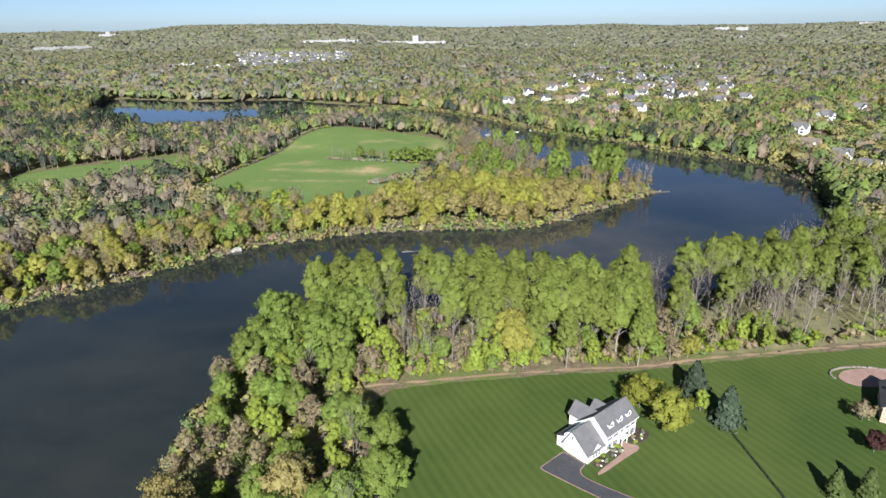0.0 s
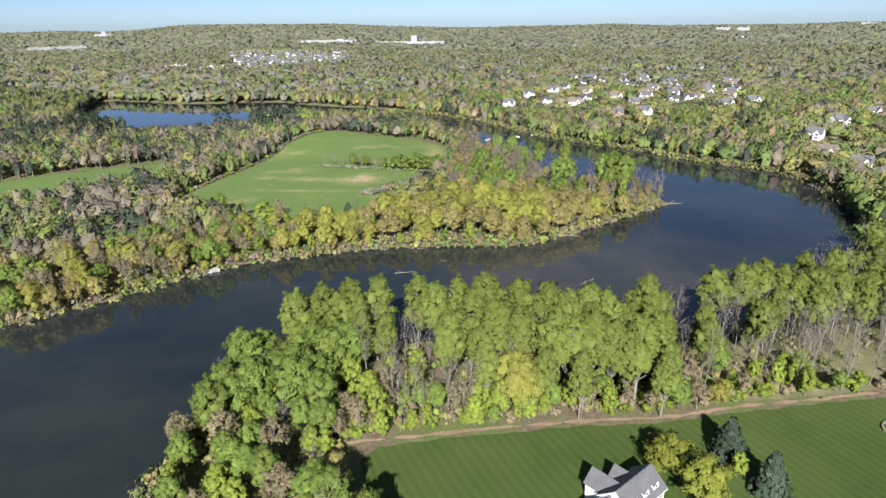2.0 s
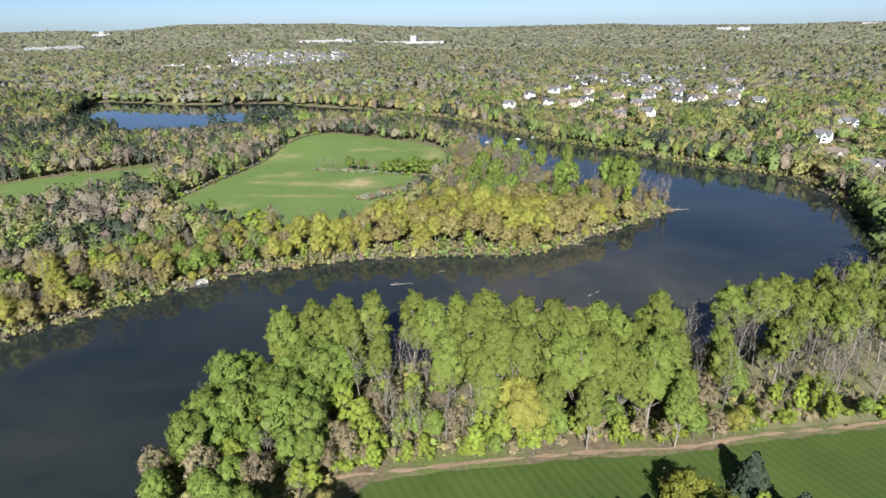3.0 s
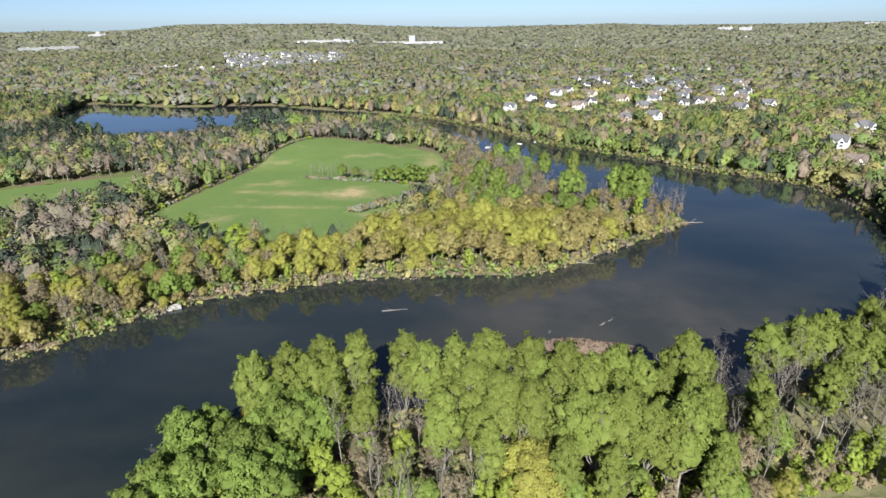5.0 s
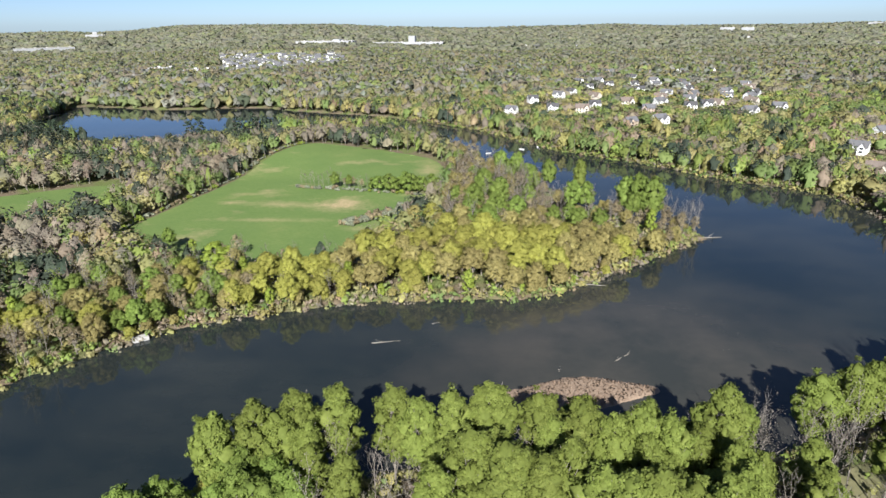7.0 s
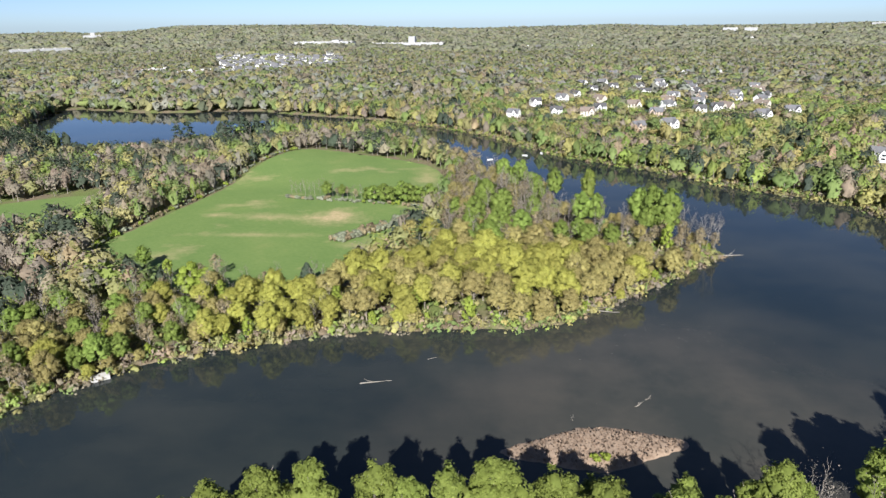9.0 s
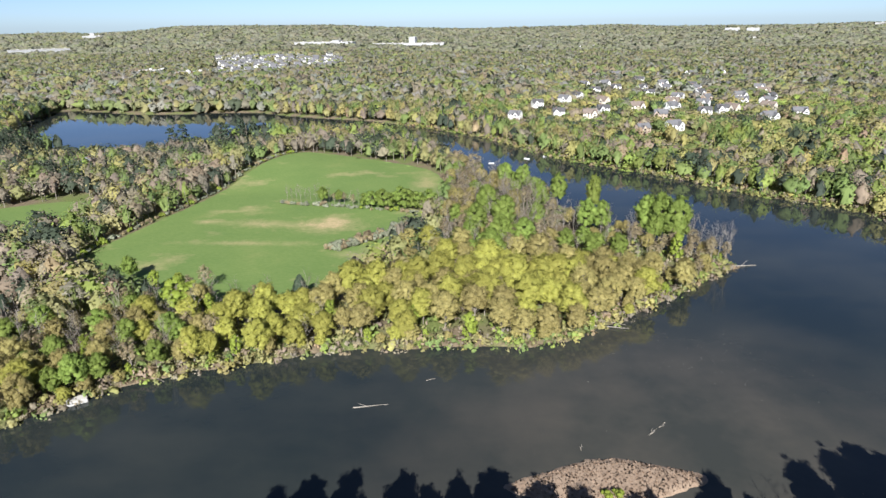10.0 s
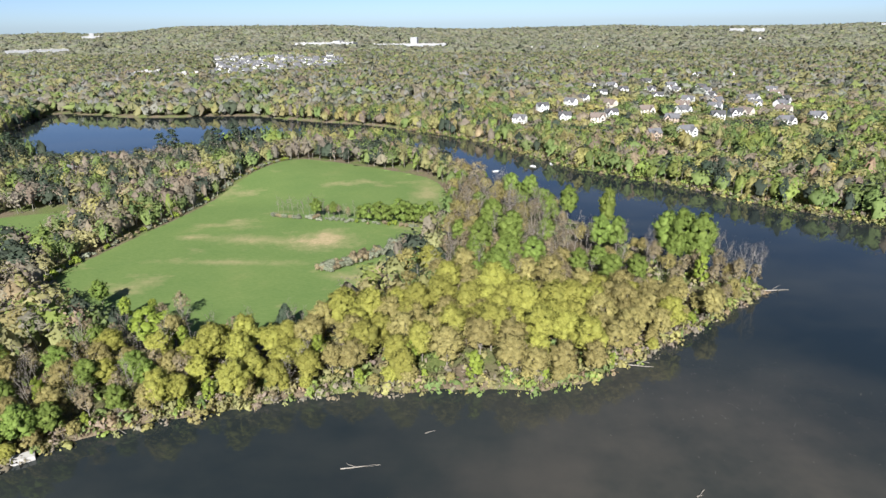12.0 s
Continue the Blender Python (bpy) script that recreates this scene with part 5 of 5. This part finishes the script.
WALKWAY = [yard(*p)[:2] for p in ((-1.2, -5.2), (-1.2, -3.8), (11.5, -3.8), (13.6, -2.4), (13.6, -2.0), (16, -2.0), (16.6, -3.0), (17.6, -4.6), (16.2, -6.0), (11.5, -5.4))]
paving("walkway", WALKWAY, 0.19, PAVER, "pinkish paver walk before the house", "path")
for u0, u1, v0, v1 in ((0.8, 6.4, -3.6, -0.3), (7.4, 13.0, -3.5, -0.7), (17.0, 25.0, -4.4, -0.7), (22.4, 25.0, -1.0, 5.0)):
    paving("planting_bed", [yard(*p)[:2] for p in ((u0, v0), (u1, v0), (u1, v1), (u0, v1))], 0.21, MULCH, "dark mulched bed before the house", "flower bed")
kind("bed_bush", "small rounded bush in a mulched bed", "bush", "bushes in the beds", *[shrub(200 + i, 1.1, 0.8, 220, m, 0.16) for i, m in enumerate((LEAF_LIME, LEAF_TAN, LEAF_WHITE))])
for u, v in ((1.6, -2.4), (3.2, -1.2), (5.0, -2.6), (6.0, -0.9), (8.2, -2.6), (9.6, -1.4), (11.2, -2.7), (12.4, -1.3), (18.2, -3.2), (19.8, -1.5), (21.6, -3.0), (23.6, -1.8), (23.8, 1.0), (23.6, 3.4)):
    plant("bed_bush", *yard(u, v)[:2], pick.uniform(0.7, 1.3))


def rail_fence():
    a, b = Vector((79.5, 128.0)), Vector((70.8, 194.0))
    f = thing("fence", (*a, ground_z(*a)), "dark post-and-rail fence between the lawns", "fence")
    n = 28
    spots = [a.lerp(b, i / n) for i in range(n + 1)]
    for p in spots:
        q = p - a
        part("post", boxed(q.x - 0.07, q.x + 0.07, q.y - 0.07, q.y + 0.07, -0.2, 1.25), SHUTTER, f)
    for z in (0.45, 0.8, 1.12):
        e = b - a
        side = Vector((-e.y, e.x)).normalized() * 0.04
        bm = bmesh.new()
        v = [bm.verts.new((p.x, p.y, h)) for h in (z - 0.06, z + 0.06) for p in (-side, e - side, e + side, side)]
        for q in ((3, 2, 1, 0), (4, 5, 6, 7), (0, 1, 5, 4), (1, 2, 6, 5), (2, 3, 7, 6), (3, 0, 4, 7)):
            bm.faces.new([v[i] for i in q])
        part("rail", bm, SHUTTER, f)


rail_fence()


def suburban(name, label, wall, roof, w, dp, eave, ridge, wing, at, turn, group=""):
    """A suburban house: body, roof, garage wing, windows, door and chimney."""
    h = thing(name, at, label, "house", group, turn)
    part("wall", prism([(-dp / 2, -1.5), (-dp / 2, eave), (0, ridge), (dp / 2, eave), (dp / 2, -1.5)], "x", -w / 2, w / 2), wall, h)
    bm = bmesh.new()
    gable_roof(bm, "x", -w / 2, w / 2, -dp / 2, dp / 2, eave, ridge, 0.5, 0.25)
    part("roof", bm, roof, h)
    x0, x1 = (w / 2 - 6.5, w / 2 - 0.5) if wing > 0 else (-w / 2 + 0.5, -w / 2 + 6.5)
    part("wing", prism([(x0, -1.5), (x1, -1.5), (x1, eave * 0.85), ((x0 + x1) / 2, ridge * 0.9), (x0, eave * 0.85)], "y", -dp / 2 - 4, 0), wall, h)
    bm = bmesh.new()
    gable_roof(bm, "y", -dp / 2 - 4, 0.5, x0, x1, eave * 0.85, ridge * 0.9, 0.45, 0.25)
    part("wing_roof", bm, roof, h)
    for z in (1.5, 4.4):
        for x in (-w * 0.36, -w * 0.12, w * 0.12, w * 0.36):
            if not x0 - 0.8 < x < x1 + 0.8:
                part("window", boxed(x - 0.6, x + 0.6, -dp / 2 - 0.06, -dp / 2 - 0.01, z - 0.8, z + 0.8), GLASS, h)
        part("window", boxed((x0 + x1) / 2 - 1.3, (x0 + x1) / 2 + 1.3, -dp / 2 - 4.06, -dp / 2 - 4.01, z - 0.8, z + 0.8), GLASS, h)
    part("chimney", boxed(-w * 0.2 - 0.5, -w * 0.2 + 0.5, 0.6, 1.8, eave, ridge + 1.3), BRICK, h)
    return h


# the house beside the fence's far lawn, with its brick patio
suburban("house", "tan house with grey shingle roof beside a round patio", TAN_WALL, SHINGLE_DARK, 16, 11, 5.4, 9.6, 1, (130.5, 171, ground_z(130.5, 171)), 62)
paving("patio", [(122, 190), (125, 195), (132, 197.5), (141, 197), (146, 192), (143, 187), (134, 185.5), (126, 186)], 0.3, PAVER, "round brick patio behind a house", "patio")
garden_wall = thing("garden_wall", (133, 192, ground_z(133, 192)), "low curved stone wall round the patio", "wall")
for k in range(26):
    a = radians(-20 + 8.4 * k)
    bm = boxed(-0.75, 0.75, -0.25, 0.25, -0.2, 0.55 + 0.08 * (k % 3))
    bmesh.ops.bevel(bm, geom=bm.edges[:], offset=0.07, segments=1)
    bm.transform(pose(12.2 * math.cos(a), 6.2 * math.sin(a), 0, 0, 0, math.degrees(math.atan2(6.2 * math.cos(a), -12.2 * math.sin(a)))))
    part("stone", bm, WALL_STONE, garden_wall)


def boulder(at, r, seed):
    b = bmesh.new()
    bmesh.ops.create_icosphere(b, subdivisions=2, radius=r)
    br = random.Random(seed)
    for v in b.verts:
        v.co *= br.uniform(0.8, 1.15)
        v.co.z *= 0.7
    o = thing("boulder", at, "pale rounded boulder in a mulched bed", "boulder", "boulders in the beds")
    part("stone", b, WHITE, o)


for k, (u, v) in enumerate(((2.2, -3.0), (4.2, -2.0), (8.8, -3.0), (10.4, -2.2), (12.2, -3.0), (18.8, -2.4), (20.8, -3.6), (22.4, -2.4))):
    boulder(yard(u, v, 0.3), 0.3, k)


def mast(px, py, tall):
    """A lattice mast: three legs, rings and braces."""
    m = thing("radio_mast", (px, py, ground_z(px, py)), "thin grey lattice mast above the trees", "mast", "masts beyond the lake")
    for k in range(3):
        a = 2.094 * k
        hung("leg", tubes("leg", [[((1.1 * math.cos(a), 1.1 * math.sin(a), -0.5), 0.22), ((0.4 * math.cos(a), 0.4 * math.sin(a), tall), 0.16)]], CONCRETE, 4), m)
    for z in range(3, int(tall), 3):
        w = 1.1 - 0.7 * z / tall
        ring = [(w * math.cos(2.094 * k), w * math.sin(2.094 * k), z + (1.5 if k % 2 else 0)) for k in range(4)]
        hung("brace", tubes("brace", [[(p, 0.09) for p in ring]], CONCRETE, 4), m)


mast(-942, 1905, 34)
mast(-711, 2116, 34)


# ---- the far neighbourhood ----
protos = []
for i, (w, dp, eave, ridge, wing, wall, roof, label) in enumerate((
        (15, 9.5, 5.6, 9.6, 1, WHITE, SHINGLE, "white two-storey suburban house with grey roof"),
        (14, 9.0, 5.6, 9.2, -1, WHITE, SHINGLE_DARK, "white suburban house with dark shingle roof"),
        (16, 10.0, 5.8, 10.0, 1, CREAM, SHINGLE_BROWN, "cream suburban house with brown shingle roof"),
        (14, 9.0, 5.4, 9.4, -1, TAN_WALL, SHINGLE, "tan suburban house with grey shingle roof"))):
    hx, hy = HOUSES[i]
    protos.append(suburban("house", label, wall, roof, w, dp, eave, ridge, wing, (hx, hy, height(np.array([hx]), np.array([hy]))[0] + 0.3), pick.uniform(-35, 35), "houses across the river"))
for hx, hy in HOUSES[4:]:
    i = pick.choice((0, 0, 0, 1, 1, 2, 3))
    copy_thing(protos[i], pose(hx, hy, ground_z(hx, hy) + 0.3, 0, 0, pick.uniform(-50, 50)))


def estate_house():
    h = thing("estate_house", (0, 0, 0), "small white house in a distant estate", "house", "houses of the distant estate")
    part("wall", prism([(-5, -2), (-5, 6), (0, 9.5), (5, 6), (5, -2)], "x", -8, 8), WHITE, h)
    bm = bmesh.new()
    gable_roof(bm, "x", -8, 8, -5, 5, 6, 9.5, 0.5, 0.3)
    part("roof", bm, SHINGLE, h)
    for x in (-4.5, 0, 4.5):
        part("window", boxed(x - 0.8, x + 0.8, -5.08, -5.01, 2.5, 4.5), GLASS, h)
    return h


first = estate_house()
ex, ey = er.uniform(-820, -330, 900), er.uniform(1330, 2070, 900)
inside = depth(ESTATE, ex, ey) > 0
ez = height(ex, ey)
spots = []
for px, py, pz, okk in zip(ex, ey, ez, inside):
    if okk and all((px - a) ** 2 + (py - b) ** 2 > 22 ** 2 for a, b in spots) and len(spots) < 120:
        m = pose(px, py, pz + 0.8, 0, 0, er.uniform(-60, 60))
        if spots:
            copy_thing(first, m)
        else:
            first.matrix_basis = m
        spots.append((px, py))
# lone far houses among the trees
for px, py in FAR_HOMES:
    copy_thing(first, pose(px, py, ground_z(px, py) + 0.8, 0, 0, er.uniform(-60, 60)))


PALE_WALL = plain("pale_cladding", (0.3, 0.3, 0.3), (0.4, 0.4, 0.39), 0.2, 0.7)


def works(name, label, at, w, dp, hgt, turn, extra=()):
    """A long flat-roofed building with parapet, roof units and loading doors."""
    b = thing(name, at, label, "building", "", turn)
    part("wall", boxed(-w / 2, w / 2, -dp / 2, dp / 2, -8, hgt), PALE_WALL, b)
    part("roof", boxed(-w / 2 - 0.5, w / 2 + 0.5, -dp / 2 - 0.5, dp / 2 + 0.5, hgt, hgt + 0.8), CONCRETE, b)
    for k in range(max(2, int(w / 40))):
        x = -w / 2 + (k + 0.5) * w / max(2, int(w / 40))
        part("loading_door", boxed(x - 4, x + 4, -dp / 2 - 0.2, -dp / 2 - 0.02, 0, 5), GLASS, b)
        part("roof_unit", boxed(x + 6, x + 12, -3, 3, hgt + 0.8, hgt + 3.4), CONCRETE, b)
    for x0, x1, top in extra:
        part("tower", boxed(x0, x1, -dp / 2 + 2, dp / 2 - 2, hgt + 0.8, top), PALE_WALL, b)
    return b


for name, label, px, py, w, dp, hgt, turn, extra in (
        ("warehouse", "long low white warehouse at the wood's edge", -1700, 2520, 200, 50, 14, 49, ()),
        ("factory", "white factory with a tall block beyond the trees", -330, 2830, 330, 50, 13, -3, ((20, 46, 38),)),
        ("mall", "long white shopping building beyond the trees", -690, 2930, 260, 60, 14, -6, ((40, 70, 21),)),
        ("warehouse", "grey-roofed warehouse among trees", -560, 1330, 45, 30, 8, 10, ()),
        ("school", "low pale school building among trees", -665, 1390, 45, 25, 8, 15, ()),
        ("works_hall", "white hall on a distant plain", -2040, 3420, 90, 40, 16, 30, ((-10, 10, 30),)),
        ("apartment_block", "pale apartment block on a distant hill", 1270, 3600, 70, 30, 20, -20, ()),
        ("apartment_block", "pale apartment block on a distant hill", 1370, 3590, 60, 30, 22, -20, ()),
        ("works_hall", "pale hall on a far ridge", 2050, 3650, 90, 40, 14, -30, ())):
    works(name, label, (px, py, ground_z(px, py) + 6), w, dp, hgt, turn, extra)

# ---- things on and by the water ----
islet_x, islet_y, islet_q = lattice(np.linspace(-12, 63, 60), np.linspace(266, 297, 32))
ku, kv = (islet_x - 33) / 27.0, (islet_y - 282 - 0.12 * (islet_x - 33)) / (8.0 - 2.0 * np.sin(islet_x * 0.14))
mound = 1.0 - (ku ** 2 + kv ** 2) + 0.14 * wobble(islet_x, islet_y, 9, 2)
iz = np.where(mound > 0, 0.75 * np.clip(mound * 1.6, 0, 1) ** 0.7 + 0.12 * wobble(islet_x, islet_y, 4, 1), np.maximum(-0.8, mound * 2))
islet = tagged(new("islet", raw("islet", np.stack([islet_x, islet_y, iz], 1), islet_q, REED, True)), "low islet of flattened tan reeds in the river", "islet", kind="structure")
for px, py, s in ((32, 276, 0.55), (34.5, 276.5, 0.6)):
    plant("green_shrub", px, py, s, 0.5)
ir = np.random.default_rng(4)
tx, ty = ir.uniform(-10, 60, 5000), ir.uniform(268, 294, 5000)
u1, v1 = (tx - 33) / 27.0, (ty - 282 - 0.12 * (tx - 33)) / (8.0 - 2.0 * np.sin(tx * 0.14))
on = u1 ** 2 + v1 ** 2 < 0.92
rp = np.stack([tx[on], ty[on], 0.75 * np.minimum(1, (1 - u1[on] ** 2 - v1[on] ** 2) * 1.6) ** 0.7 + 0.15], 1)
LEAF_REED = leaves("reed_blades", [(0.21, 0.145, 0.095), (0.33, 0.235, 0.16), (0.46, 0.35, 0.25)], 0.1, 0.2)
tagged(new("reeds", foliage("reeds", LEAF_REED, ir, rp, ir.normal(0, 1, rp.shape) * np.array([1, 1, 0.35]), ir.uniform(0.2, 0.5, len(rp)), ir.normal(0, 0.4, rp.shape) + np.array([0, 0, 1.0]))), "flattened tan reeds on the islet", "reeds", kind="stuff")


def log(name, label, a, b, r, forks=2, seed=1):
    lr = np.random.default_rng(seed)
    o = thing(name, (a[0], a[1], 0), label, "log", "logs by the water")
    e = Vector(b) - Vector((a[0], a[1], 0))
    run = [((0, 0, 0.02 + a[2]), r)] + [(tuple(e * k / 5 + Vector((lr.normal(0, 0.15), lr.normal(0, 0.15), a[2] * (1 - k / 5)))), r * (1 - 0.14 * k)) for k in range(1, 6)]
    hung("trunk", tubes("trunk", [run], DRIFT, 7), o)
    for k in range(forks):
        st = Vector(run[2 + k % 3][0])
        hung("branch", tubes("branch", [limb(lr, st, (lr.normal(0, 1), lr.normal(0, 1), 0.35), e.length * 0.3, r * 0.5, 0.03, 3)], DRIFT, 5), o)


for k, (a, b, r) in enumerate((((-42, 313, 0.05), (-31, 315.4, 0.05), 0.2), ((49, 303, 0.05), (52, 306, 0.1), 0.25), ((53, 307, 0.05), (55.5, 309.5, 0.1), 0.16), ((-60, 354, 2.5), (-57, 345, 0.0), 0.3),
                               ((-63, 354, 2.2), (-60.5, 345.5, 0.0), 0.28), ((43, 372, 1.0), (58, 371.5, 0.1), 0.3), ((45, 375, 2.0), (57, 374, 0.3), 0.25), ((122, 439, 0.8), (136, 442.5, 0.0), 0.4),
                               ((-119, 330, 1.2), (-111, 325, 0.0), 0.22), ((28, 295, 0.1), (28.3, 297, 0.9), 0.12), ((-20, 330, 0.02), (-17, 331.5, 0.05), 0.12), ((-96, 338, 1.2), (-90, 332, 0.0), 0.2))):
    log("driftwood_log", "bleached driftwood log lying in the water", a, b, r, 2, k)
bm = boxed(-3, 3, -1.6, 1.6, -1.0, 1.3)
bmesh.ops.bevel(bm, geom=bm.edges[:], offset=0.2, segments=2)
block = thing("concrete_block", (-134, 312, 0.2), "weathered concrete block at the river bank", "block", "", 35)
part("block", bm, CONCRETE, block)


def boat():
    o = thing("boat", (6, 678, 0.0), "small open motorboat on the channel", "boat", "boats on the channel", 20)
    bm = bmesh.new()
    rings = []
    for x, w, z in ((-2.6, 0.9, 0.62), (-1.2, 1.05, 0.62), (0.4, 1.0, 0.66), (1.8, 0.65, 0.74), (2.7, 0.06, 0.85)):
        rings.append([bm.verts.new(p) for p in ((x, -w, z), (x, -w * 0.75, -0.1), (x, w * 0.75, -0.1), (x, w, z), (x, w * 0.86, z), (x, w * 0.65, 0.15), (x, -w * 0.65, 0.15), (x, -w * 0.86, z))])
    for r0, r1 in zip(rings, rings[1:]):
        for i in range(8):
            j = (i + 1) % 8
            bm.faces.new((r0[i], r0[j], r1[j], r1[i]))
    bm.faces.new(rings[0])
    bm.faces.new(rings[-1][::-1])
    bmesh.ops.recalc_face_normals(bm, faces=bm.faces)
    part("hull", bm, WHITE, o)
    for x in (-1.6, 0.2):
        part("bench", boxed(x - 0.2, x + 0.2, -0.8, 0.8, 0.4, 0.48), DRIFT, o)
    part("outboard_motor", boxed(-3.0, -2.62, -0.2, 0.2, 0.1, 1.1), SHUTTER, o)
    return o


first_boat = boat()
for px, py, a in ((38, 697, -30), (54, 706, 100)):
    copy_thing(first_boat, pose(px, py, 0, 0, 0, a))
paving("causeway", [(-715, 1040), (-652, 1070), (-650, 1076), (-715, 1050)], 2.0, CONCRETE, "pale concrete causeway at the lake's end", "causeway")
# flotsam on the slack water
fr = np.random.default_rng(12)
n = 260
fxy = np.stack([fr.normal(85, 22, n), fr.normal(352, 16, n)], 1)
keep = depth(RIVER, fxy[:, 0], fxy[:, 1]) > 6
fp = np.hstack([fxy[keep], np.full((keep.sum(), 1), 0.03)])
tagged(new("flotsam", foliage("flotsam", DRIFT, fr, fp, fr.normal(0, 0.06, fp.shape) + np.array([0, 0, 1]), fr.uniform(0.05, 0.17, len(fp)))), "pale leaves and twigs floating on the river", "flotsam", kind="stuff")
